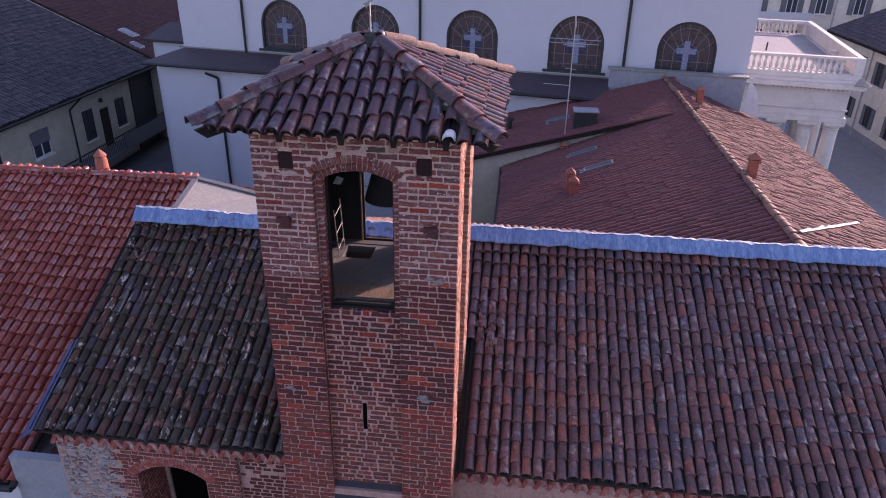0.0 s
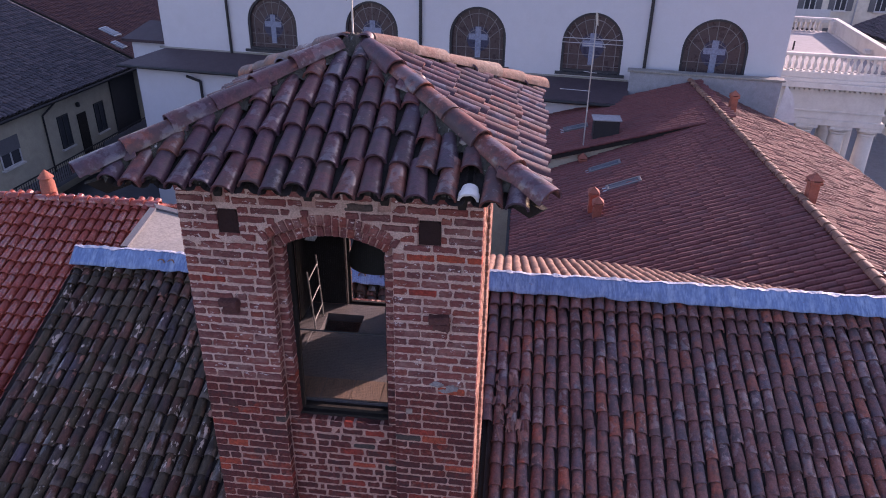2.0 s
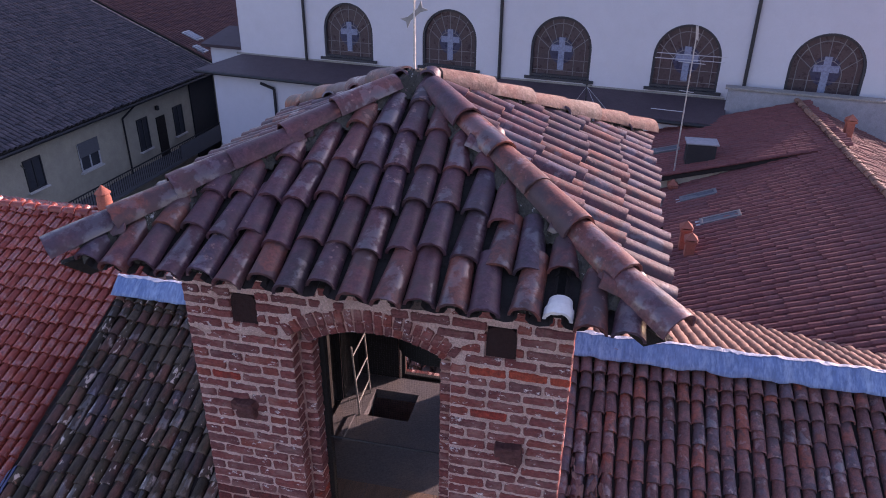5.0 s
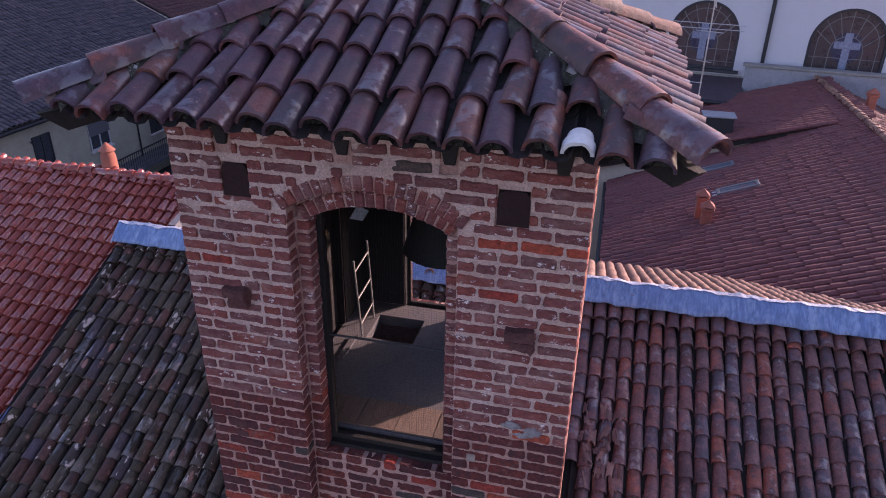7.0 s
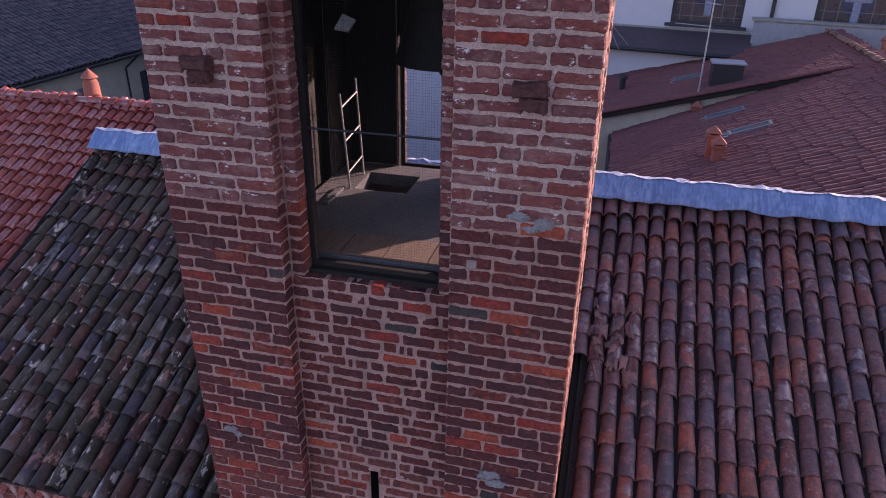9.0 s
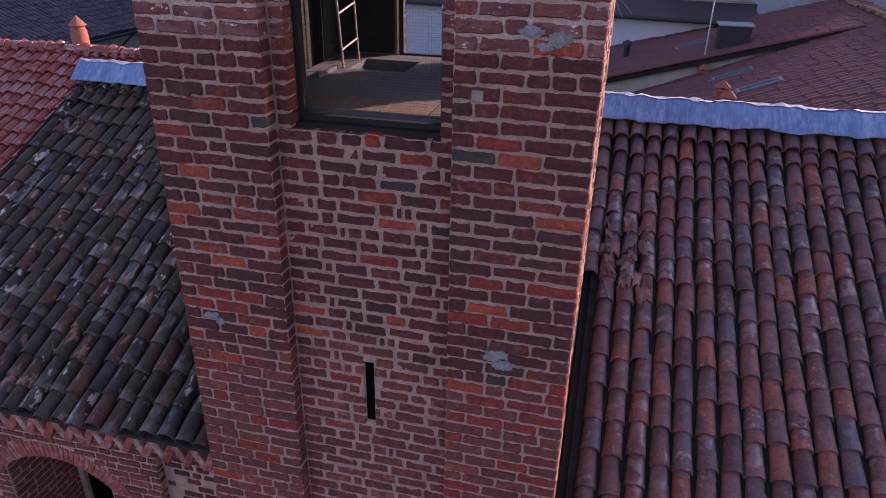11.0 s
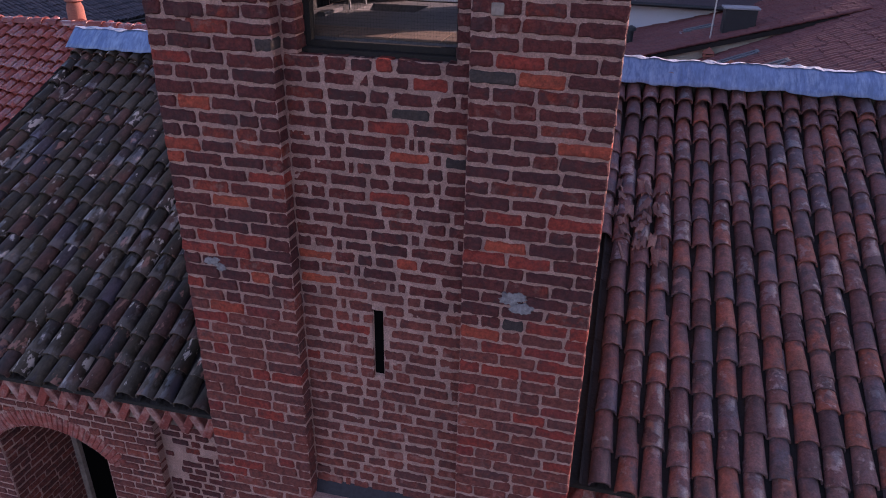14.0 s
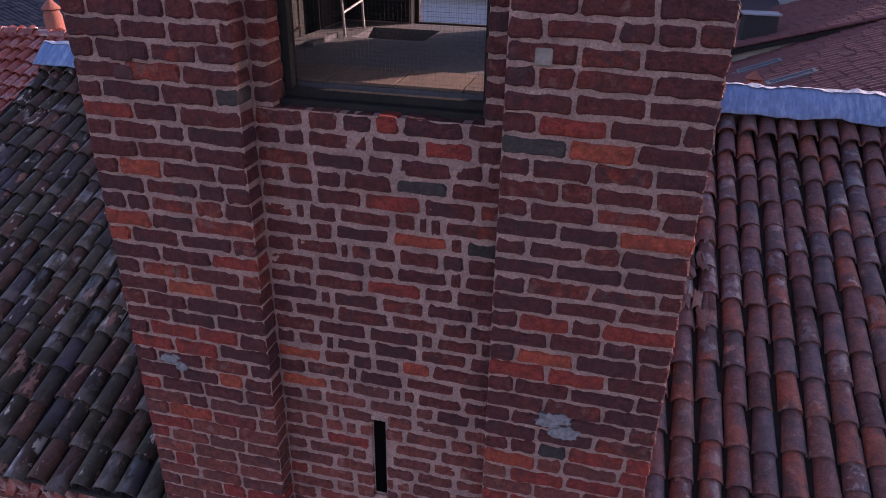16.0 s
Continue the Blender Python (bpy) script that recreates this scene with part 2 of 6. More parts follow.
M_TOOTH = mat("red_cornice_brick", [(0.29, 0.066, 0.052), (0.37, 0.082, 0.062), (0.42, 0.105, 0.08)], 6.0, 0.9, 0.7, 50.0, "object", (0.72, 0.52, 0.45), 0.3, 9.0, spread=0.3)
M_PALETOOTH = mat("pale_pink_cornice_brick", [(0.33, 0.13, 0.105), (0.42, 0.18, 0.145), (0.29, 0.10, 0.085)], 6.0, 0.9, 0.7, 50.0, "object", (0.75, 0.58, 0.52), 0.4, 7.0, spread=0.3)
M_PLUG = mat("dark_maroon_plug", [(0.02, 0.009, 0.008), (0.04, 0.014, 0.013)], 8.0, 0.9, 0.6, 50.0)
M_LEDGE = mat("cement_ledge", [(0.035, 0.032, 0.038), (0.054, 0.050, 0.058)], 5.0, 0.92, 0.5, 30.0, stain=(0.025, 0.019, 0.021), stain_amount=0.5)
M_SHARD = mat("broken_tile", [(0.12, 0.066, 0.062), (0.20, 0.105, 0.09), (0.29, 0.16, 0.13)], 8.0, 0.85, 0.4, 50.0, "island")
M_FRAYED = mat("frayed_pale_sheet", [(0.42, 0.44, 0.5), (0.6, 0.61, 0.66)], 6.0, 0.6, 0.6, 30.0, stain=(0.2, 0.27, 0.46), stain_amount=0.7, stain_scale=6.0)
M_BLUE = mat("blue_flashing", [(0.115, 0.185, 0.37), (0.165, 0.255, 0.45), (0.235, 0.325, 0.52)], 1.5, 0.42, 0.5, 12.0, stain=(0.357, 0.456, 0.580), stain_amount=0.45, stain_scale=3.0, stretch=(2.125, 0.582, 0.600))
M_NAVY = mat("navy_flashing", [(0.02, 0.035, 0.11), (0.04, 0.06, 0.16)], 4.0, 0.6, 0.3, 25.0)
M_WOOD = mat("dark_wood", [(0.012, 0.01, 0.009), (0.03, 0.022, 0.018)], 8.0, 0.8, 0.5, 60.0)
M_WHITE = mat("white_plaster", [(0.46, 0.45, 0.475), (0.52, 0.51, 0.535)], 0.6, 0.9, 0.04, 20.0, stain=(0.42, 0.405, 0.42), stain_amount=0.3, stain_scale=0.5, grain=0.06, mottle=0.06)
M_STONE = mat("pale_stone", [(0.60, 0.57, 0.54), (0.70, 0.67, 0.63)], 1.5, 0.85, 0.2, 25.0, stain=(0.34, 0.31, 0.29), stain_amount=0.4, stain_scale=0.9, grain=0.2, mottle=0.1)
M_BEIGE = mat("beige_plaster", [(0.42, 0.38, 0.29), (0.5, 0.455, 0.35)], 0.8, 0.92, 0.2, 20.0, stain=(0.3, 0.27, 0.22), stain_amount=0.45, stain_scale=0.7, grain=0.2)
M_YELLOW = mat("ochre_plaster", [(0.68, 0.62, 0.52), (0.76, 0.70, 0.60)], 0.8, 0.92, 0.2, 20.0, stain=(0.42, 0.36, 0.26), stain_amount=0.4, stain_scale=0.6, grain=0.15)
M_GREYWALL = mat("grey_cement", [(0.26, 0.26, 0.28), (0.34, 0.34, 0.36)], 2.0, 0.9, 0.3, 30.0, stain=(0.18, 0.18, 0.19), stain_amount=0.5, grain=0.3)
M_FLOOR = mat("dusty_concrete", [(0.110, 0.100, 0.104), (0.155, 0.142, 0.145)], 4.0, 0.95, 0.3, 40.0, stain=(0.167, 0.128, 0.104), stain_amount=0.4)
# near-black colour holds the darkness of the belfry room
M_INNER = mat("shade_dark_inner_wall", [(0.010, 0.009, 0.009), (0.020, 0.017, 0.016)], 5.0, 0.95, 0.5, 30.0)
M_STEEL = mat("galvanised_steel", [(0.5, 0.5, 0.5), (0.62, 0.62, 0.62)], 8.0, 0.45, 0.05, 60.0, metallic=0.8)
M_LADDER = mat("dull_ladder_steel", [(0.34, 0.32, 0.30), (0.42, 0.40, 0.38)], 8.0, 0.6, 0.1, 60.0, metallic=0.4)
M_DARKMETAL = mat("dark_metal", [(0.03, 0.03, 0.033), (0.05, 0.05, 0.052)], 8.0, 0.55, 0.1, 60.0, metallic=0.4)
M_ZINC = mat("zinc_sheet", [(0.42, 0.43, 0.45), (0.55, 0.56, 0.58)], 2.0, 0.5, 0.1, 20.0, metallic=0.5)
M_PALE = mat("pale_sheet", [(0.247, 0.232, 0.210), (0.315, 0.300, 0.270)], 2.0, 0.6, 0.15, 20.0)
M_TERRA = mat("terracotta", [(0.34, 0.105, 0.07), (0.42, 0.14, 0.09)], 5.0, 0.85, 0.3, 40.0, stain=(0.14, 0.06, 0.045), stain_amount=0.4)
M_ASPHALT = mat("asphalt", [(0.068, 0.068, 0.075), (0.098, 0.098, 0.105)], 0.7, 0.9, 0.3, 30.0, stain=(0.135, 0.135, 0.143), stain_amount=0.3, stain_scale=0.3)
M_SHUTTER = mat("grey_shutter", [(0.13, 0.13, 0.14), (0.17, 0.17, 0.18)], 4.0, 0.7, 0.1, 40.0)
M_FRAME = mat("dark_window_frame", [(0.03, 0.03, 0.035), (0.05, 0.05, 0.055)], 5.0, 0.6, 0.1)
M_WFRAME = mat("white_window_frame", [(0.6, 0.6, 0.6), (0.7, 0.7, 0.7)], 5.0, 0.5, 0.05)
M_LEAD = mat("leaded_glass", [(0.055, 0.042, 0.048), (0.09, 0.06, 0.062)], 3.0, 0.3, 0.1, 15.0)
M_CROSS = mat("pale_stained_glass", [(0.19, 0.22, 0.32), (0.26, 0.29, 0.38)], 3.0, 0.3, 0.1, 15.0)
mat_lead_bar = mat("pale_leading", [(0.2, 0.19, 0.19), (0.26, 0.25, 0.25)], 5.0, 0.6, 0.0)
M_BLUEGLASS = mat("blue_stained_glass", [(0.03, 0.035, 0.07), (0.05, 0.055, 0.1)], 3.0, 0.3, 0.1, 15.0)
M_AISLE = mat("dark_aisle_roof", [(0.062, 0.042, 0.050), (0.094, 0.063, 0.072)], 3.0, 0.7, 0.3, 20.0, stain=(0.050, 0.037, 0.039))
M_PLANK = mat("orange_brown_plank", [(0.15, 0.10, 0.075), (0.20, 0.13, 0.092), (0.175, 0.11, 0.08)], 5.0, 0.8, 0.5, 50.0, "object", (0.07, 0.05, 0.04), 0.5, 4.0, stretch=(6.0, 1.0, 1.0))
M_STUB = mat("crumbled_brick", [(0.06, 0.026, 0.024), (0.12, 0.045, 0.04), (0.18, 0.085, 0.075)], 20.0, 0.95, 1.0, 40.0)
M_BRONZE = mat("dark_bronze", [(0.012, 0.011, 0.009), (0.022, 0.019, 0.014)], 6.0, 0.75, 0.2, 30.0, metallic=0.2)
M_GLASS = mat("window_glass", [(0.05, 0.055, 0.065), (0.07, 0.075, 0.085)], 1.0, 0.2, 0.0)
M_SKYGLASS = mat("skylight_glass", [(0.10, 0.11, 0.13), (0.14, 0.15, 0.175)], 1.5, 0.2, 0.0)


# ---- building helpers ----
class Geo:
    """Collects vertices and faces for one mesh."""

    def __init__(self):
        self.v, self.f, self.marks = [], [], []

    def add(self, verts, faces):
        k = len(self.v)
        self.marks.append((k, len(self.f)))
        self.v += [tuple(p) for p in verts]
        self.f += [tuple(i + k for i in f) for f in faces]
        return self

    def split(self):
        """One Geo for each shape that was added."""
        ends = self.marks[1:] + [(len(self.v), len(self.f))]
        for (v0, f0), (v1, f1) in zip(self.marks, ends):
            yield Geo().add(self.v[v0:v1], [tuple(i - v0 for i in f) for f in self.f[f0:f1]])

    def box(self, x0, x1, y0, y1, z0, z1, m=None):
        c = [Vector((x, y, z)) for z in (z0, z1) for y in (y0, y1) for x in (x0, x1)]
        if m is not None:
            c = [m @ p for p in c]
        return self.add(c, [(0, 2, 3, 1), (4, 5, 7, 6), (0, 1, 5, 4), (2, 6, 7, 3), (0, 4, 6, 2), (1, 3, 7, 5)])

    def tube(self, a, b, r0, r1=None, seg=8, caps=True):
        a, b = Vector(a), Vector(b)
        r1 = r0 if r1 is None else r1
        q = (b - a).to_track_quat("Z", "Y").to_matrix()
        ring = [Vector((math.cos(2 * math.pi * i / seg), math.sin(2 * math.pi * i / seg), 0)) for i in range(seg)]
        vs = [a + q @ (p * r0) for p in ring] + [b + q @ (p * r1) for p in ring]
        fs = [(i, (i + 1) % seg, seg + (i + 1) % seg, seg + i) for i in range(seg)]
        if caps:
            fs += [tuple(range(seg))[::-1], tuple(range(seg, 2 * seg))]
        return self.add(vs, fs)

    def lathe(self, c, prof, seg=12):
        """prof: (radius, height) from the bottom up, round the upright through c."""
        c = Vector(c)
        vs = [c + Vector((r * math.cos(2 * math.pi * i / seg), r * math.sin(2 * math.pi * i / seg), z)) for r, z in prof for i in range(seg)]
        fs = [(k * seg + i, k * seg + (i + 1) % seg, (k + 1) * seg + (i + 1) % seg, (k + 1) * seg + i) for k in range(len(prof) - 1) for i in range(seg)]
        fs += [tuple(range(seg))[::-1], tuple(range((len(prof) - 1) * seg, len(prof) * seg))]
        return self.add(vs, fs)

    def slab(self, corners, thick):
        """A plate below four (or more) corners given counterclockwise from above."""
        cs = [Vector(p) for p in corners]
        nrm = (cs[1] - cs[0]).cross(cs[2] - cs[0]).normalized()
        k = len(cs)
        vs = cs + [p - nrm * thick for p in cs]
        return self.add(vs, [tuple(range(k)), tuple(range(k, 2 * k))[::-1]] + [(i, k + i, k + (i + 1) % k, (i + 1) % k) for i in range(k)])

    def prism(self, outline, m, d0, d1):
        """An outline in the local xz plane, drawn out along local y from d0 to d1, through m."""
        k = len(outline)
        vs = [m @ Vector((x, d0, z)) for x, z in outline] + [m @ Vector((x, d1, z)) for x, z in outline]
        return self.add(vs, [tuple(range(k)), tuple(range(k, 2 * k))[::-1]] + [(i, k + i, k + (i + 1) % k, (i + 1) % k) for i in range(k)])


def mesh_of(name, verts, faces, material, smooth=0.0):
    me = bpy.data.meshes.new(name)
    me.from_pydata([tuple(v) for v in verts], [], faces)
    me.materials.append(material)
    if smooth:
        me.shade_smooth()
        me.set_sharp_from_angle(angle=radians(smooth))
    me.update()
    return me


def thing(name, at, label, category, group="", kind=""):
    ob = new(name)
    ob.location = at
    ob.empty_display_size = 0.2
    return tagged(ob, label, category, group, kind)


def adopt(ob, parent):
    ob.parent = parent
    ob.matrix_parent_inverse = Matrix.Translation(-parent.location) if parent.type == "EMPTY" else Matrix.Identity(4)
    return ob


def part(name, geo, material, parent, label="", smooth=0.0, bevel=0.0):
    ob = new(name, mesh_of(name, geo.v, geo.f, material, smooth))
    bm = bmesh.new()
    bm.from_mesh(ob.data)
    bmesh.ops.recalc_face_normals(bm, faces=bm.faces)
    if bevel:
        bmesh.ops.bevel(bm, geom=bm.edges, offset=bevel, segments=1, affect="EDGES")
    bm.to_mesh(ob.data)
    bm.free()
    if smooth:
        ob.data.shade_smooth()
        ob.data.set_sharp_from_angle(angle=radians(smooth))
    adopt(ob, parent)
    if label:
        tagged(ob, label)
    return ob


def solo(name, geo, material, label, category, group="", kind="", smooth=0.0):
    """A thing that is one mesh."""
    ob = new(name, mesh_of(name, geo.v, geo.f, material, smooth))
    bm = bmesh.new()
    bm.from_mesh(ob.data)
    bmesh.ops.recalc_face_normals(bm, faces=bm.faces)
    bm.to_mesh(ob.data)
    bm.free()
    return tagged(ob, label, category, group, kind)


def lay(name, kinds, spots, parent, mats, near=None, most=300, smooth=0.0, rest_name="", rest_label=""):
    """Pieces: spots are (kind, matrix); those near become objects that share meshes, the rest one joined mesh."""
    shared = {}
    rest_v, rest_f, k, made = [], [], 0, 0
    for kind, m in spots:
        if near and made < most and near(m.translation):
            if kind not in shared:
                shared[kind] = mesh_of(name, *kinds[kind], mats[0], smooth)
            ob = new(name, shared[kind])
            adopt(ob, parent)
            ob.matrix_basis = m
            made += 1
        else:
            vs, fs = kinds[kind]
            arr = np.array(m)
            rest_v.append(np.asarray(vs) @ arr[:3, :3].T + arr[:3, 3])
            rest_f += [tuple(i + k for i in f) for f in fs]
            k += len(vs)
    if rest_v:
        ob = new(rest_name or name + "_field", mesh_of(rest_name or name, np.concatenate(rest_v), rest_f, mats[1], smooth))
        adopt(ob, parent)
        tagged(ob, rest_label, kind="stuff")


def barrel(length, r_low, r_high, thick, seg, seed, flare=0.0):
    """A tapered half-round clay tile: its low end at y = 0, its length up the slope along +y."""
    rnd = random.Random(seed)
    vs, fs = [], []
    squash = rnd.uniform(0.88, 1.08)
    skew = rnd.uniform(-0.006, 0.006)
    for y, ro, ch in ((0, r_low + flare, 0), (0.07, r_low, 0.001), (length * 0.5, (r_low + r_high) / 2, 0.003), (length, r_high, 0)):
        for rr in (ro, ro - thick):
            for i in range(seg + 1):
                a = math.pi * i / seg
                jag = rnd.uniform(-0.008, 0.008) if y == 0 else 0
                vs.append((-rr * math.cos(a) + skew * y / length, y + jag * 0.6, rr * math.sin(a) * squash + ch))
    w = seg + 1
    for s in range(3):
        o, i2 = s * 2 * w, (s + 1) * 2 * w
        for i in range(seg):
            fs.append((o + i, i2 + i, i2 + i + 1, o + i + 1))
            fs.append((o + w + i + 1, i2 + w + i + 1, i2 + w + i, o + w + i))
    for i in range(seg):
        fs.append((i, i + 1, w + i + 1, w + i))
        e = 6 * w
        fs.append((e + i + 1, e + i, e + w + i, e + w + i + 1))
    return vs, fs


def roof_frame(origin, across, up):
    """Axes on a roof slope: across, up the slope, and out of it, from the eave's corner."""
    u, v = Vector(across).normalized(), Vector(up).normalized()
    nrm = u.cross(v)
    m = Matrix((u, v, nrm)).transposed().to_4x4()
    m.translation = Vector(origin)
    return m


def tile_spots(frame_m, width, height, pitch, step, kinds, rnd, keep=None, tilt=1.6, wobble=0.012, lift=0.03, turn=2.0, old=False):
    """Rows of cover tiles over a slope; keep(x, y) tells whether a tile stands there. old: wavy courses, slipped and doubled tiles, a rise towards the ridge."""
    spots = []
    cols = int(round(width / pitch))
    rows = int(math.ceil(height / step))
    for c in range(cols):
        drift = rnd.uniform(-0.15, 0.15) * step
        cx = (c + 0.5) * width / cols
        ys = [r * step + (drift if r else rnd.uniform(-0.03, 0.03)) + rnd.uniform(-wobble, wobble) * 2 for r in range(rows)]
        if old:
            ys = [y + 0.1 * noise.noise(Vector((cx * 0.5, y * 0.4, 3.0))) + (rnd.uniform(-0.07, 0.05) if rnd.random() < 0.15 else 0.0) for y in ys]
            ys += [y + rnd.uniform(0.12, 0.2) for y in ys if rnd.random() < 0.05]
        for y in ys:
            if y > height - step * (0.15 if old else 0.35) or (keep and not keep(cx, y)):
                continue
            k = rnd.randrange(len(kinds))
            rise = 0.11 * max(0.0, (y - height + 1.0)) ** 1.5 if old else 0.0
            side = 0.02 * noise.noise(Vector((cx * 1.3, y * 0.8, 7.0))) if old else 0.0
            m = frame_m @ Matrix.Translation((cx + side + rnd.uniform(-wobble, wobble), y, lift + rise + rnd.uniform(0, 0.008))) @ pose(0, 0, 0, -tilt + rnd.uniform(-0.6, 0.6), rnd.uniform(-4, 4), rnd.uniform(-turn, turn))
            spots.append((k, m))
    return spots


def channels(frame_m, width, height, pitch, keep=None, r=0.075, step=0.36):
    """The trough tiles between the cover tiles."""
    g = Geo()
    cols = int(round(width / pitch))
    for c in range(cols + 1):
        cx = c * width / cols
        for k in range(int(math.ceil(height / step))):
            y0, y1 = k * step, min(height, (k + 1) * step)
            if keep and not keep(cx, (y0 + y1) / 2):
                continue
            vs = []
            for y, dz in ((y0, 0.012), (y1, -0.004)):
                for i in range(5):
                    a = math.pi * i / 4
                    vs.append(frame_m @ Vector((cx - r * math.cos(a), y, 0.055 - r * 0.75 * math.sin(a) + dz)))
            g.add(vs, [(i, i + 1, 6 + i, 5 + i) for i in range(4)])
    return g


def brick_kind(length, height, depth, seed):
    """A worn brick with rubbed arrises: its face about y = 0 towards -y, centred in x and z."""
    rnd = random.Random(seed)
    j = lambda a: rnd.uniform(-a, a)
    hx, hz, c = length / 2, height / 2, min(0.012, height * 0.16)
    n = 6 if length > 0.2 else 3
    ring = [(-hx + c + (2 * hx - 2 * c) * i / n, -hz + j(0.005) + (0.003 if 0 < i < n else 0)) for i in range(n + 1)]
    ring += [(hx + j(0.005), -hz + c + j(0.005)), (hx + j(0.005), hz - c + j(0.005))]
    ring += [(hx - c - (2 * hx - 2 * c) * i / n, hz + j(0.005) - (0.003 if 0 < i < n else 0)) for i in range(n + 1)]
    ring += [(-hx + j(0.005), hz - c + j(0.005)), (-hx + j(0.005), -hz + c + j(0.005))]
    k = len(ring)
    fx, fz = 1 - 0.009 / hx, 1 - 0.009 / hz
    vs = [(x * fx, j(0.003), z * fz) for x, z in ring] + [(x, 0.012 + j(0.002), z) for x, z in ring] + [(x * 1.004, depth, z * 1.02) for x, z in ring] + [(j(0.02), -0.001 + j(0.003), 0.0)]
    fs = [(3 * k, i, (i + 1) % k) for i in range(k)]
    fs += [(o + i, o + k + i, o + k + (i + 1) % k, o + (i + 1) % k) for o in (0, k) for i in range(k)]
    return vs, fs


def course(x0, x1, rnd, head, stretcher=0.265, header=0.13, joint=0.016, rough=0.012, heads=0.2, bats=0.0):
    """Cuts one course from x0 to x1 into bricks: (centre, length)."""
    out, x = [], x0
    size = header if head else stretcher
    while x < x1 - 0.03:
        ln = size + rnd.uniform(-rough, rough)
        if x + ln > x1 - 0.07:
            ln = x1 - x
        if ln > 0.33:
            ln = ln / 2 - joint / 2
        out.append((x + ln / 2, ln))
        x += ln + joint
        pick = rnd.random()
        size = 0.055 if pick < bats else header if pick < heads else stretcher * rnd.choice((1.0, 1.0, 0.86, 1.05))
    return out


# ---- ground ----
g = Geo()
g.add([(-400, -300, 0), (400, -300, 0), (400, 500, 0), (-400, 500, 0)], [(0, 1, 2, 3)])
solo("ground", g, M_ASPHALT, "dark grey asphalt street and yards between the houses", "ground", kind="structure")

# ---- bell tower ----
H, COURSE, SILL = 1.45, 0.0954, 10.0
tower = thing("bell_tower", (0, 1.45, 0), "old square red-brick bell tower with a tiled pyramid roof", "bell tower")
FACES = {
    "front": Matrix.Identity(4),
    "back": Matrix.Translation((0, 2.9, 0)) @ Matrix.Rotation(math.pi, 4, "Z"),
    "east": Matrix.Translation((H, 1.45, 0)) @ Matrix.Rotation(math.pi / 2, 4, "Z"),
    "west": Matrix.Translation((-H, 1.45, 0)) @ Matrix.Rotation(-math.pi / 2, 4, "Z"),
}
TOP, ARC_R, ARC_Z, OPEN, PIER, LEDGE = 12.88, 1.026, 11.22, 0.50, 0.605, 6.38
OUT_R, OUT_Z, OUT_A = 1.085, 11.325, 35.5  # outer ring of the arch: inner radius, centre, half angle
BRICKS = [brick_kind(0.265, 0.08, 0.124, s) for s in range(8)] + [brick_kind(0.13, 0.08, 0.124, 50 + s) for s in range(6)]
VOUS = [brick_kind(0.066, 0.125, 0.16, 90 + s) for s in range(4)]


# bricks that stand out: bright orange, dull red, and grey-green ones, at (x, z) on the front
ORANGE = [(-1.07, 9.64), (-1.22, 9.36), (-1.32, 9.27), (-1.12, 8.99), (-0.86, 8.45), (-1.09, 8.17), (-1.17, 6.87), (-0.50, 8.64), (-0.48, 8.44), (0.20, 8.65), (0.28, 9.37), (1.15, 9.56), (1.15, 9.94), (0.74, 8.92), (0.87, 8.25), (-1.05, 12.19), (1.10, 12.10), (0.8, 12.12), (1.35, 12.10), (1.17, 10.58)]
RED = [(-1.22, 9.93), (-0.70, 9.18), (-1.43, 8.29), (-0.93, 8.09), (-1.21, 7.73), (-0.91, 7.25), (-1.28, 6.63), (0.15, 9.57), (-0.05, 9.08), (0.10, 9.93), (0.38, 9.84), (-0.56, 7.80), (-0.14, 8.07), (0.02, 7.23), (1.01, 10.03), (0.78, 9.11), (1.36, 9.09), (0.78, 8.82), (1.07, 8.82), (1.16, 8.09), (0.94, 7.90), (0.67, 7.71), (-1.30, 11.75), (1.0, 11.75)]
GREY = [(-0.72, 10.03), (0.35, 9.67), (0.48, 9.37), (0.86, 9.94), (0.26, 12.58), (0.93, 8.36)]


def put_brick(spots, face, x, z, ln, d, rnd, thin=0.0):
    k, base = (rnd.randrange(8), 0.265) if ln > 0.18 else (8 + rnd.randrange(6), 0.13)
    m = face @ pose(x, d + rnd.uniform(-0.005, 0.002), z + rnd.uniform(-0.004, 0.004), rnd.uniform(-1.5, 1.5), rnd.uniform(-1.1, 1.1), rnd.uniform(-0.7, 0.7)) @ Matrix.Diagonal((ln / base, 1, (rnd.uniform(0.78, 0.93) if z > 11.1 else rnd.uniform(0.86, 1.03)) - thin, 1))
    spots.append((k, m))


def mortar_sheet(x0, x1, z0, z1, d, keep, rise, seed):
    """An uneven bed of mortar over part of the front, squeezed out over the arrises here and there."""
    step = 0.0125
    nx, nz = int((x1 - x0) / step), int((z1 - z0) / step)
    g = Geo()
    for b in range(nz + 1):
        z = z0 + (z1 - z0) * b / nz
        for a in range(nx + 1):
            x = x0 + (x1 - x0) * a / nx
            lump = noise.noise(Vector((x * 38, seed, z * 38))) * 0.006 + noise.noise(Vector((x * 9, seed + 5.0, z * 9))) * 0.005
            smear = max(0.0, noise.noise(Vector((x * 5.0, seed + 9.0, z * 7.0))) - 0.25) * rise(z)
            g.v.append((x, d - lump - smear, z))
    w = nx + 1
    g.f = [(b * w + a, b * w + a + 1, (b + 1) * w + a + 1, (b + 1) * w + a) for b in range(nz) for a in range(nx) if keep(x0 + (x1 - x0) * (a + 0.5) / nx, z0 + (z1 - z0) * (b + 0.5) / nz)]
    return g


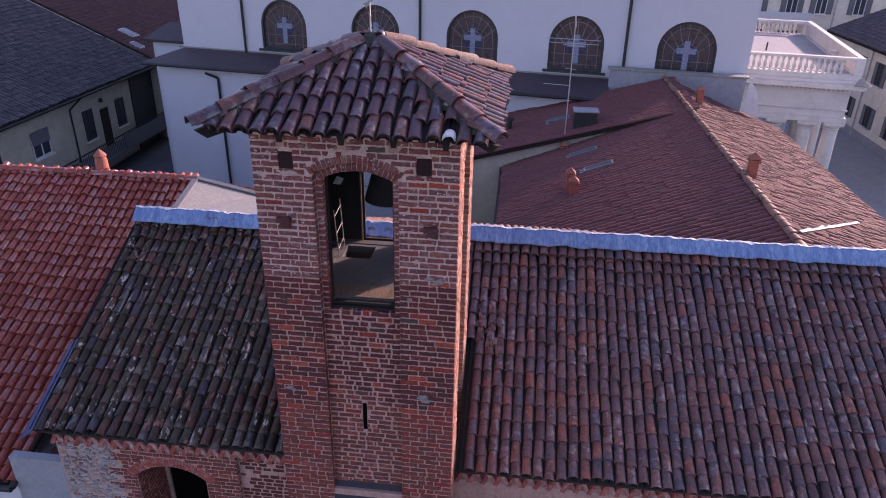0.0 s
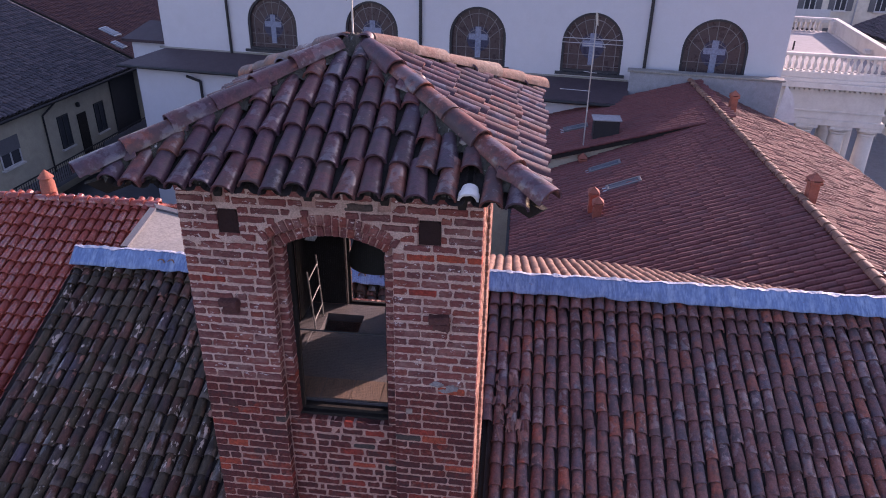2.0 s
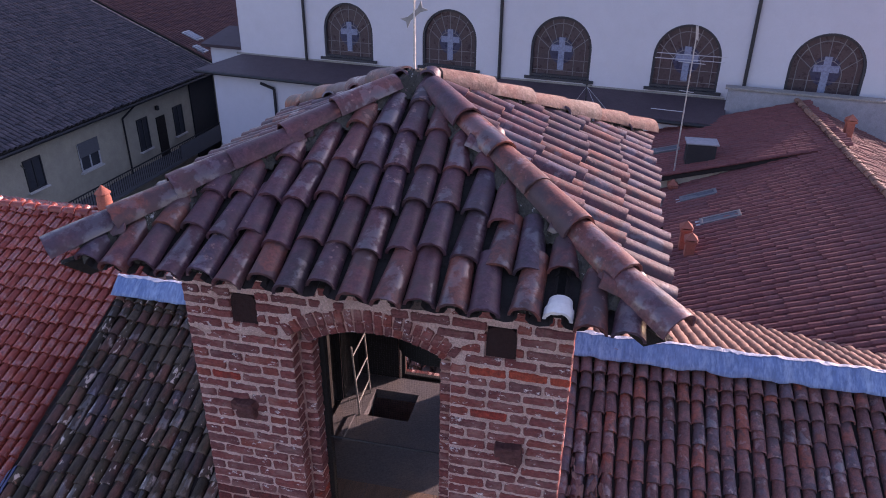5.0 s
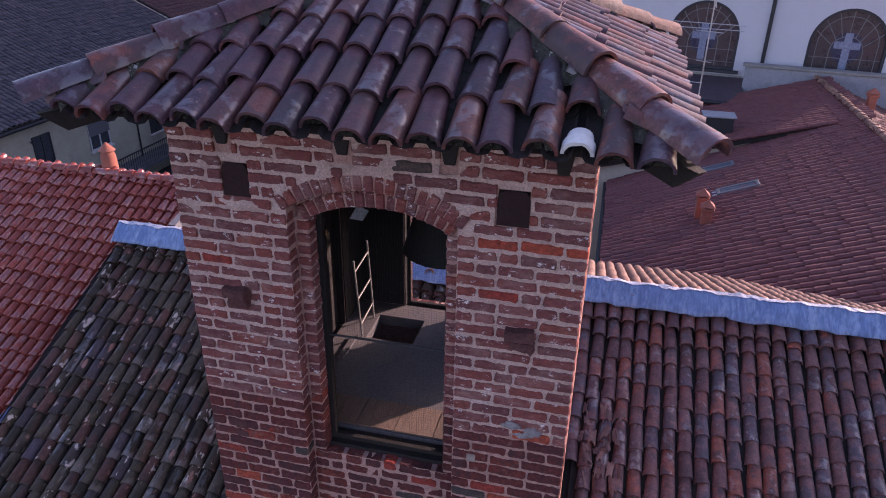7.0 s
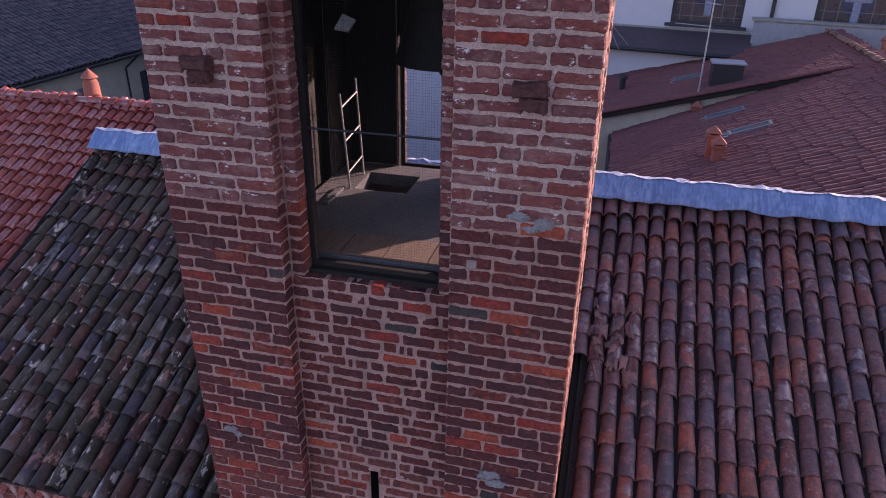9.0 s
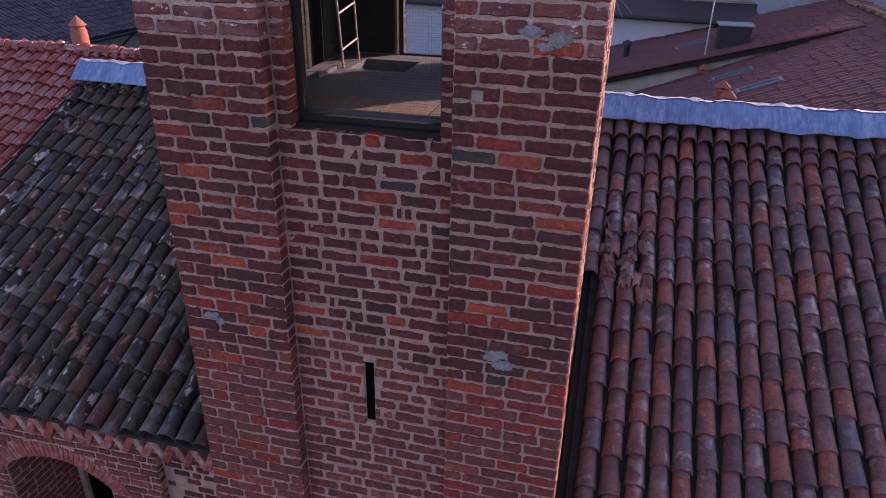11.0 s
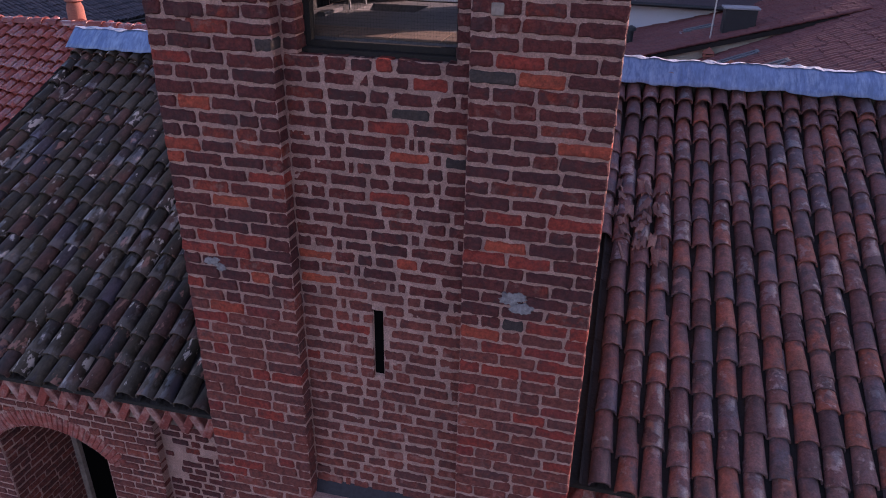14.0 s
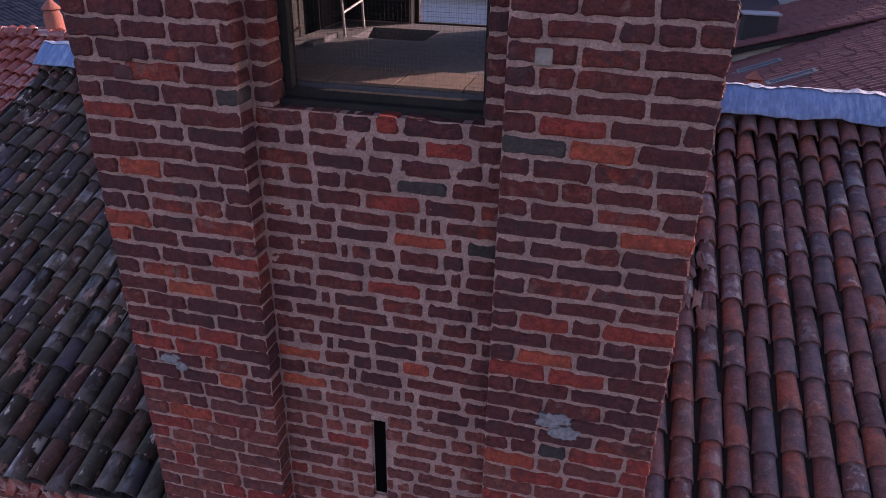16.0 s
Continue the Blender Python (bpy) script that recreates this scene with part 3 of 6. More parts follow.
def holes_of(front):
    """Openings left in a face: x0, x1, z0, z1."""
    hs = [(-1.06, -0.87, 12.28, 12.52), (0.86, 1.06, 12.28, 12.52)]
    if front:
        hs += [(-1.09, -0.97, 12.6, 12.76), (-0.23, -0.11, 12.6, 12.76), (0.49, 0.60, 12.6, 12.76), (-0.06, 0.01, 7.66, 8.21)]
    return hs


def tower_face(key):
    face, rnd = FACES[key], random.Random(hash_of[key])
    front = key == "front"
    spots, arch, oranges, reds, greys = [], [], [], [], []
    ends = (-H, H) if key in ("front", "back") else (-H + 0.125, H - 0.125)
    z0 = 4.6 if front else 6.3
    k0 = int((z0 - SILL) / COURSE)
    for k in range(k0, int((TOP - SILL) / COURSE) + 1):
        zc = SILL + (k + 0.5) * COURSE - 0.004
        if zc + 0.04 > TOP:
            continue
        runs = []
        if zc < LEDGE - 0.19 or (zc < LEDGE and not front):
            runs = [(ends[0], ends[1], 0.0)]
        elif zc < LEDGE:
            runs = [(ends[0], -PIER, 0.0), (PIER, ends[1], 0.0)]
        elif zc < SILL:
            runs = [(ends[0], -PIER, 0.0), (-PIER + 0.006, PIER - 0.006, 0.12), (PIER, ends[1], 0.0)]
        else:
            w = min(0.70, math.sqrt(max(0.0, (OUT_R + 0.125) ** 2 - (zc - OUT_Z) ** 2)))
            if zc > OUT_Z + OUT_R + 0.14:
                runs = [(ends[0], ends[1], 0.0)]
            elif zc > 12.22:
                runs = [(ends[0], -w - 0.012, 0.0), (w + 0.012, ends[1], 0.0)]
            else:
                runs = [(ends[0], -PIER, 0.0), (PIER, ends[1], 0.0)]
                wi = OPEN
                if zc < 12.12:
                    runs += [(-PIER + 0.006, -wi, 0.13), (wi, PIER - 0.006, 0.13)]
        for a, b, d in runs:
            if b - a < 0.05:
                continue
            panel = d == 0.12
            for x, ln in course(a, b, rnd, k % 2 == 0, 0.27 if not panel else 0.245, 0.13 if not panel else 0.12, 0.017 if not panel else 0.026, 0.014 if not panel else 0.03, 0.2 if not panel else 0.38, 0.0 if not panel else 0.07):
                cuts = [h for h in holes_of(front) if h[0] < x + ln / 2 and h[1] > x - ln / 2 and h[2] < zc + 0.03 and h[3] > zc - 0.03]
                pieces = [(x - ln / 2, x + ln / 2)]
                for h in cuts:
                    pieces = [q for p0, p1 in pieces for q in ((p0, min(p1, h[0] - 0.006)), (max(p0, h[1] + 0.006), p1)) if q[1] - q[0] > 0.035]
                for p0, p1 in pieces:
                    xm, kind = (p0 + p1) / 2, spots
                    for odd, marks in ((oranges, ORANGE), (reds, RED), (greys, GREY)):
                        if front and any(p0 - 0.01 <= mx <= p1 + 0.01 and abs(mz - zc) < 0.047 for mx, mz in marks):
                            kind = odd
                    if front and not panel and kind is spots and zc < 8.75 and math.sin(xm * 91.7 + zc * 57.3) > 0.88:
                        kind = reds
                    sway = 0.007 * noise.noise(Vector((xm * 1.7, 3.0, zc * 2.3))) if panel else 0.0
                    put_brick(kind, face, xm, zc + sway, p1 - p0, d, rnd, -0.03 if panel else -0.13 if zc < 9.0 else -0.05)
    for ri, rz0, half_deg, d, step in ((ARC_R, ARC_Z, 31.5, 0.125, 0.072), (OUT_R, OUT_Z, OUT_A, 0.0, 0.073)):
        half = math.radians(half_deg)
        rm = ri + 0.058
        cnt = int(2 * half * rm / step)
        for i in range(cnt):
            a = -half + (i + 0.5) * 2 * half / cnt
            m = face @ pose(rm * math.sin(a), d + rnd.uniform(-0.007, 0.004), rz0 + rm * math.cos(a), rnd.uniform(-2, 2), math.degrees(a) + rnd.uniform(-2, 2), 0) @ Matrix.Diagonal((rnd.uniform(0.96, 1.1), 1, rnd.uniform(0.9, 0.98), 1))
            arch.append((rnd.randrange(4), m))
    # the wall behind the bricks
    g = Geo()
    m = face
    t_in = 0.42
    x0, x1 = (-H + 0.012, H - 0.012) if key in ("front", "back") else (-H + t_in, H - t_in)
    zs = 0.0
    if front:
        # a slit through the panel and putlog holes leave gaps in the core
        g.box(x0, x1, 0.022, t_in, zs, LEDGE, m)
        for sx in (-1, 1):
            a, b = (x0, -PIER - 0.008) if sx < 0 else (PIER + 0.008, x1)
            hx0, hx1 = (-1.06, -0.87) if sx < 0 else (0.86, 1.06)
            g.box(a, b, 0.022, t_in, LEDGE, 12.28, m)
            g.box(a, hx0, 0.022, t_in, 12.28, 12.52, m)
            g.box(hx1, b, 0.022, t_in, 12.28, 12.52, m)
            g.box(hx0, hx1, 0.36, t_in, 12.28, 12.52, m)
            g.box(a, b, 0.022, t_in, 12.52, TOP, m)
        g.box(-PIER - 0.008, -0.06, 0.142, t_in, LEDGE, SILL - 0.02, m)
        g.box(0.01, PIER + 0.008, 0.142, t_in, LEDGE, SILL - 0.02, m)
        g.box(-0.06, 0.01, 0.142, t_in, LEDGE, 7.66, m)
        g.box(-0.06, 0.01, 0.142, t_in, 8.21, SILL - 0.02, m)
    else:
        g.box(x0, x1, 0.006, t_in, zs, LEDGE, m)
        g.box(x0, -PIER - 0.008, 0.006, t_in, LEDGE, TOP, m)
        g.box(PIER + 0.008, x1, 0.006, t_in, LEDGE, TOP, m)
        g.box(-PIER - 0.008, PIER + 0.008, 0.126, t_in, LEDGE, SILL - 0.02, m)
    g.box(-PIER - 0.008, -OPEN - 0.008, 0.138, t_in, SILL - 0.02, 12.1, m)
    g.box(OPEN + 0.008, PIER + 0.008, 0.138, t_in, SILL - 0.02, 12.1, m)
    n = 16
    xs = [(-PIER + 0.012) + (2 * PIER - 0.024) * i / n for i in range(n + 1)]
    g.prism([(x, ARC_Z + math.sqrt((ARC_R + 0.012) ** 2 - x * x)) for x in xs] + [(PIER - 0.012, TOP), (-PIER + 0.012, TOP)], m, 0.15, t_in)
    arc = [radians(-OUT_A + 2 * OUT_A * i / 20) for i in range(21)]
    over = [((OUT_R + 0.1) * math.sin(a), OUT_Z + (OUT_R + 0.1) * math.cos(a)) for a in arc]
    g.prism(over + [(over[-1][0], TOP), (over[0][0], TOP)], m, 0.014, 0.15)
    for r0, rz0, half, d0 in ((ARC_R, ARC_Z, 31.5, 0.134), (OUT_R, OUT_Z, OUT_A, 0.009)):
        arc = [radians(-half + 2 * half * i / 20) for i in range(21)]
        g.prism([((r0 + 0.006) * math.sin(a), rz0 + (r0 + 0.006) * math.cos(a)) for a in arc] + [((r0 + 0.112) * math.sin(a), rz0 + (r0 + 0.112) * math.cos(a)) for a in reversed(arc)], m, d0, 0.2)
    blocks = list(g.split())
    wall = part("wall", blocks[0], M_MORTAR, tower, "brick wall with wide pale lime mortar joints")
    for block in blocks[1:]:
        part("mortar_bed", block, M_MORTAR, wall)
    if front:
        def clear(x, z):
            if any(h[0] - 0.012 < x < h[1] + 0.012 and h[2] - 0.012 < z < h[3] + 0.012 for h in holes_of(True)):
                return False
            return abs(x) > PIER + 0.003 or z < LEDGE - 0.18 or (z > 12.2 and math.hypot(x, z - OUT_Z) > OUT_R + 0.108)

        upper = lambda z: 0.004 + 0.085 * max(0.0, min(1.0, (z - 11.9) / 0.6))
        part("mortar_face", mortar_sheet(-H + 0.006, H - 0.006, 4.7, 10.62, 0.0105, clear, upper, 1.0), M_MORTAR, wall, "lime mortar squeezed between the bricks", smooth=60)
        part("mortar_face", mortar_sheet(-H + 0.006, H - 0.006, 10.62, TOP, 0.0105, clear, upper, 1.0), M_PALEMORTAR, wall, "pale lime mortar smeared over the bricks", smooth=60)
        flush = lambda z: 0.012 + 0.05 * max(0.0, min(1.0, (z - 9.45) / 0.5))
        part("mortar_face", mortar_sheet(-PIER - 0.004, PIER + 0.004, LEDGE + 0.02, SILL - 0.012, 0.1280, lambda x, z: not (-0.065 < x < 0.015 and 7.65 < z < 8.22), flush, 7.0), M_MORTAR, wall, "pale flush mortar of the recessed panel", smooth=60)
    # the east face takes its sunlit look from a paler brick colour
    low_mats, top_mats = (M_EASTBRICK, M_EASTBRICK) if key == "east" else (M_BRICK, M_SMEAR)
    for odd, mats in ((oranges, M_ORANGE), (reds, M_REDBRICK), (greys, M_GREYBRICK)):
        lay("brick", BRICKS, odd, wall, [mats, mats], lambda p: True, 60)
    near = (lambda p: 8.25 < p.z < 10.75) if front else None
    if front:
        # the foot of the tower is of cleaner, rosier brick
        foot = [q for q in spots if q[1].translation.z < 8.3 + 0.35 * noise.noise(q[1].translation * 2.1)]
        lay("brick", BRICKS, foot, wall, M_LOWBRICK, None, 0, rest_name="brickwork", rest_label="cleaner rosy bricks at the foot")
        spots = [q for q in spots if not any(q is f for f in foot)]
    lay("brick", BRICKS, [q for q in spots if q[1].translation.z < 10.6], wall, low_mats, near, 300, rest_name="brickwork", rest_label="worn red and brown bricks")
    lay("brick", BRICKS, [q for q in spots if q[1].translation.z >= 10.6], wall, top_mats, (lambda p: True) if front else None, 300, rest_name="brickwork", rest_label="bricks smeared with pale mortar, also lightened for the brighter lit top")
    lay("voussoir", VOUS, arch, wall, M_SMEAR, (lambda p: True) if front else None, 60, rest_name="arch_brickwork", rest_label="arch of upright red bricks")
    return wall


hash_of = {"front": 11, "back": 12, "east": 13, "west": 14}
for key in FACES:
    tower_face(key)

g = Geo()
g.add([(-0.6, -0.012, LEDGE - 0.22), (0.605, -0.012, LEDGE - 0.22), (0.605, 0.125, LEDGE + 0.12), (-0.6, 0.125, LEDGE + 0.12), (-0.6, 0.125, LEDGE - 0.21), (0.605, 0.125, LEDGE - 0.21)], [(0, 1, 2, 3), (0, 4, 5, 1), (2, 5, 4, 3), (1, 5, 2), (0, 3, 4)])
part("ledge", g, M_LEDGE, tower, "sloping grey cement ledge under the recessed panel")
for key, face in FACES.items():
    g = Geo()
    g.box(-0.52, 0.52, 0.215, 0.44, SILL - 0.03, SILL + 0.012, face)
    part("sill", g, M_WOOD, tower, "dark weathered timber sill", bevel=0.006)
    part("sill_bed", Geo().box(-0.6, 0.6, 0.13, 0.42, SILL - 0.05, SILL - 0.024, face), M_MORTAR, tower, "mortar bed in front of the sill", bevel=0.008)
# worn stubs of iron ties in the piers
for x, z in ((-1.06, 11.47), (1.06, 11.45)):
    rnd = random.Random(int(x * 10) + 40)
    g = Geo()
    for dx, dz, w, h, d in ((0.0, 0.045, 0.2, 0.085, 0.07), (0.02, -0.045, 0.16, 0.09, 0.045)):
        m = pose(x + dx, -d, z + dz, rnd.uniform(-14, 14), rnd.uniform(-8, 8), rnd.uniform(-10, 10)) @ Matrix.Diagonal((w / 0.265, 1, h / 0.08, 1))
        vs, fs = BRICKS[rnd.randrange(8)]
        g.add([m @ (Vector(p) + Vector((0, noise.noise(Vector(p) * 30) * 0.02, 0))) for p in vs], fs)
    part("broken_stub", g, M_STUB, tower, "crumbled dark brick stub")
for x0, x1 in ((-1.06, -0.87), (0.86, 1.06)):
    rnd = random.Random(int(x0 * 10) + 70)
    c, hw = (x0 + x1) / 2, (x1 - x0) / 2 + 0.004
    ring = [(c - hw, 12.278), (c + hw, 12.278)] + [(c + hw * math.cos(a) ** 0.5 * (1 if a < math.pi / 2 else 1) if a < math.pi / 2 - 0.01 else c - hw * abs(math.cos(a)) ** 0.5, 12.43 + 0.092 * math.sin(a) ** 0.7 + rnd.uniform(-0.005, 0.004)) for a in [0.02 + (math.pi - 0.04) * k / 10 for k in range(11)]]
    part("putlog_plug", Geo().prism(ring, Matrix.Identity(4), 0.012, 0.1), M_PLUG, tower, "dark maroon plug in a putlog hole")
    part("putlog_fill", Geo().box(x0 - 0.004, x1 + 0.004, 0.045, 0.11, 12.276, 12.524), M_PLUG, tower)
# black panel stands for the shade inside the slit
part("slit_back", Geo().box(-0.066, 0.016, 0.145, 0.3, 7.645, 8.225), M_VOID, tower, "black panel painting the shade inside a narrow slit")
part("patch_brick", Geo().box(-1.235, -1.125, -0.008, 0.02, 10.10, 10.165), M_STUB, tower, "brownish half brick", bevel=0.008)
part("patch_brick", Geo().box(-1.235, -1.125, -0.008, 0.02, 10.185, 10.26), M_STUB, tower, "brownish half brick", bevel=0.008)
part("patch_brick", Geo().box(0.72, 0.79, -0.009, 0.02, 10.285, 10.355), M_RUBBLE, tower, "small square grey brick", bevel=0.006)
# patches of cement repair on the piers
for x, z, w, h in ((0.93, 8.53, 0.13, 0.1), (1.02, 8.47, 0.16, 0.08), (0.99, 8.55, 0.1, 0.07), (-1.22, 8.52, 0.13, 0.08), (-1.15, 8.48, 0.08, 0.07), (1.04, 10.70, 0.15, 0.06), (1.2, 10.66, 0.16, 0.09), (1.12, 10.62, 0.12, 0.06)):
    rnd = random.Random(int(x * 100 + z * 10))
    g = Geo()
    ring = [(x + w / 2 * math.cos(a) * q, z + h / 2 * math.sin(a) * q) for a, q in [(2 * math.pi * i / 26, 0.95 + 0.45 * noise.noise(Vector((3.0 * i / 26 * 2, x * 9, z * 3))) + rnd.uniform(-0.3, 0.15)) for i in range(26)]]
    g.add([(x, -0.011, z)] + [(px, -0.007, pz) for px, pz in ring] + [(px, 0.02, pz) for px, pz in ring], [(0, 1 + i, 1 + (i + 1) % 26) for i in range(26)] + [(1 + i, 27 + i, 27 + (i + 1) % 26, 1 + (i + 1) % 26) for i in range(26)])
    part("mortar_patch", g, M_CEMENT, tower, "pale cement repair patch")

BACK_Z = 11.35
# belfry room: floor with a hatch, ladder, inner lining
g = Geo()
fx, fy = (-1.04, -0.72, -0.21, 1.04), (0.41, 1.75, 2.22, 2.49)
vs = [(x, y, z) for z in (9.93, 10.05) for y in fy for x in fx]
fs = []
for b in range(3):
    for a in range(3):
        if (a, b) != (1, 1):
            k = b * 4 + a
            fs += [(16 + k, 17 + k, 21 + k, 20 + k), (k, k + 4, k + 5, k + 1)]
fs += [(5, 6, 22, 21), (6, 10, 26, 22), (10, 9, 25, 26), (9, 5, 21, 25)]
fs += [(k + 1, k, 16 + k, 17 + k) for k in (0, 1, 2)] + [(k, k + 1, 17 + k, 16 + k) for k in (12, 13, 14)]
g.add(vs, fs)
for k in range(6):
    part("floor_plank", Geo().box(-1.03 + k * 0.345, -1.03 + k * 0.345 + 0.335, 0.425, 0.78, 10.052, 10.066), M_PLANK, tower, "worn orange-brown floor plank")
part("floor", g, M_FLOOR, tower, "dusty pale concrete belfry floor with an open hatch")
g = Geo()
for z in (10.05,):
    g.box(-1.04, -0.74, 0.41, 0.55, z, z + 0.03)
    g.box(-0.86, -0.8, 1.3, 1.72, z, z + 0.03)
for board in g.split():
    part("floor_board", board, M_FLOOR, tower)
# lower floor, lining and reveals are painted near black as shade
g = Geo()
g.box(-1.04, 1.04, 0.41, 2.49, 7.0, 7.1)
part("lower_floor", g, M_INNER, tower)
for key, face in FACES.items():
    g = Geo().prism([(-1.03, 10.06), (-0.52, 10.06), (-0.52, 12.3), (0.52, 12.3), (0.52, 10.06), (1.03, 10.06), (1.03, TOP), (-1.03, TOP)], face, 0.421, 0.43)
    part("inner_lining", g, M_INNER, tower, "inner wall with the belfry's darkness put into its colour")
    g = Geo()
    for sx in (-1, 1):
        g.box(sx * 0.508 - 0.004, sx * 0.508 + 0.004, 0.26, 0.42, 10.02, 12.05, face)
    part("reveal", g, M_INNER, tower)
# boards added to darken the belfry; the west and east ones are unseen
part("west_shutter", Geo().box(-0.5, 0.5, 0.3, 0.34, 10.01, 12.28, FACES["west"]), M_WOOD, tower, "dark shutter board added to keep light out of the belfry")
part("east_shutter", Geo().box(-0.5, 0.5, 0.3, 0.34, 10.95, 12.28, FACES["east"]), M_WOOD, tower, "dark shutter board added to keep light out of the belfry")
part("back_shutter", Geo().box(-0.5, 0.5, 0.33, 0.36, BACK_Z, 12.28, FACES["back"]), M_WOOD, tower, "dark shutter board added to keep light out of the belfry")
lamp = thing("wall_lamp", (-0.66, 1.5, 11.5), "small pale floodlight hanging in the dark belfry", "lamp")
part("housing", Geo().prism([(-0.085, -0.05), (0.03, -0.065), (0.085, 0.03), (-0.02, 0.075)], pose(-0.64, 1.5, 11.57, -25, 0, 10), -0.02, 0.02), M_WFRAME, lamp, "pale enamelled housing")
part("cord", Geo().tube((-0.64, 1.52, 11.6), (-0.62, 1.5, 12.22), 0.006), M_DARKMETAL, lamp)
ladder = thing("ladder", (-0.75, 1.95, 10.05), "thin galvanised steel ladder rising from the open floor hatch", "ladder")
rails = [((-0.70, 1.74, 9.2), (-0.82, 1.75, 10.93)), ((-0.73, 2.17, 9.2), (-0.80, 2.1, 11.0))]
for a, b in rails:
    part("rail", Geo().tube(a, b, 0.0105), M_LADDER, ladder, smooth=40)
for f in (0.58, 0.75, 0.93):
    a, b = (Vector(r[0]).lerp(Vector(r[1]), f) for r in rails)
    part("rung", Geo().tube(a, b, 0.0085), M_LADDER, ladder, smooth=40)

bell = thing("bell", (0.2, 1.5, 11.32), "dark bronze church bell hanging from a timber yoke", "bell")
part("bell_body", Geo().lathe((0.2, 1.5, 11.32), [(0.34, 0.0), (0.41, 0.0), (0.39, 0.06), (0.34, 0.22), (0.28, 0.45), (0.25, 0.6), (0.16, 0.68), (0.05, 0.7)], 24), M_BRONZE, bell, "dark bronze bell", smooth=40)
part("clapper", Geo().tube((0.2, 1.5, 11.82), (0.2, 1.5, 11.27), 0.02).lathe((0.2, 1.5, 11.2), [(0.03, 0), (0.06, 0.04), (0.06, 0.08), (0.02, 0.12)], 10), M_DARKMETAL, bell, smooth=40)
part("yoke", Geo().box(-0.35, 0.6, 1.4, 1.6, 12.0, 12.2), M_WOOD, bell, "dark timber yoke", bevel=0.02)
part("beam", Geo().box(-1.03, 1.03, 1.42, 1.58, 12.21, 12.36), M_WOOD, bell, "timber bell beam", bevel=0.01)

# bird screen in the front opening
screen = thing("bird_screen", (0, 0.3, 10.0), "dark-framed wire bird screen in the arched opening", "screen")
g = Geo()
g.box(-0.505, -0.47, 0.28, 0.32, 10.012, 12.12)
g.box(0.47, 0.505, 0.28, 0.32, 10.012, 12.12)
g.box(-0.47, 0.47, 0.28, 0.32, 10.012, 10.05)
part("frame", g, M_WOOD, screen)
part("crossbar", Geo().tube((-0.47, 0.28, 11.06), (0.47, 0.28, 11.06), 0.009), M_DARKMETAL, screen, "thin dark crossbar", smooth=40)
g = Geo()
for i in range(47):
    x = -0.46 + i * 0.02
    g.tube((x, 0.3, 10.05), (x, 0.3, ARC_Z + math.sqrt(ARC_R**2 - x * x)), 0.0005, seg=3, caps=False)
for i in range(100):
    z = 10.07 + i * 0.02
    g.tube((-0.47, 0.301, z), (0.47, 0.301, z), 0.0005, seg=3, caps=False)
part("wire_mesh", g, M_DARKMETAL, screen)

copy_thing(screen, FACES["back"] @ Matrix.Translation(screen.location))
# tower roof: deck, rafters, tiles, hips
EAVE, EZ, AZ = 1.95, 12.92, 13.80
CEN = Vector((0, 1.45, 0))
g = Geo()
DE = 1.86
dz = EZ + (EAVE - DE) * (AZ - EZ) / EAVE
g.add([(-DE, 1.45 - DE, dz), (DE, 1.45 - DE, dz), (DE, 1.45 + DE, dz), (-DE, 1.45 + DE, dz), (0, 1.45, AZ), (-DE, 1.45 - DE, dz - 0.05), (DE, 1.45 - DE, dz - 0.05), (DE, 1.45 + DE, dz - 0.05), (-DE, 1.45 + DE, dz - 0.05), (0, 1.45, AZ - 0.06)], [(0, 1, 4), (1, 2, 4), (2, 3, 4), (3, 0, 4), (5, 9, 6), (6, 9, 7), (7, 9, 8), (8, 9, 5), (0, 5, 6, 1), (1, 6, 7, 2), (2, 7, 8, 3), (3, 8, 5, 0)])
roof = part("roof", g, M_DECK, tower, "low pyramid roof of old barrel tiles")
for i in range(4):
    r = Matrix.Translation(CEN) @ Matrix.Rotation(i * math.pi / 2, 4, "Z")
    for x in (-1.03, -0.17, 0.545, 1.25):
        g = Geo()
        m = r @ pose(x, -1.3, 12.76, math.degrees(math.atan2(AZ - EZ, EAVE)) * 0.3)
        g.prism([(-0.035, -0.09), (0.035, -0.09), (0.06, 0.06), (-0.06, 0.06)], m, -0.165, 0.2)
        part("rafter", g, M_WOOD, tower, "dark weathered rafter end", bevel=0.006)
TILE_T = [barrel(0.47, 0.093, 0.077, 0.019, 10, 200 + s, 0.006) for s in range(12)]
slope_len = math.hypot(EAVE, AZ - EZ)
roof_rnd = random.Random(5)
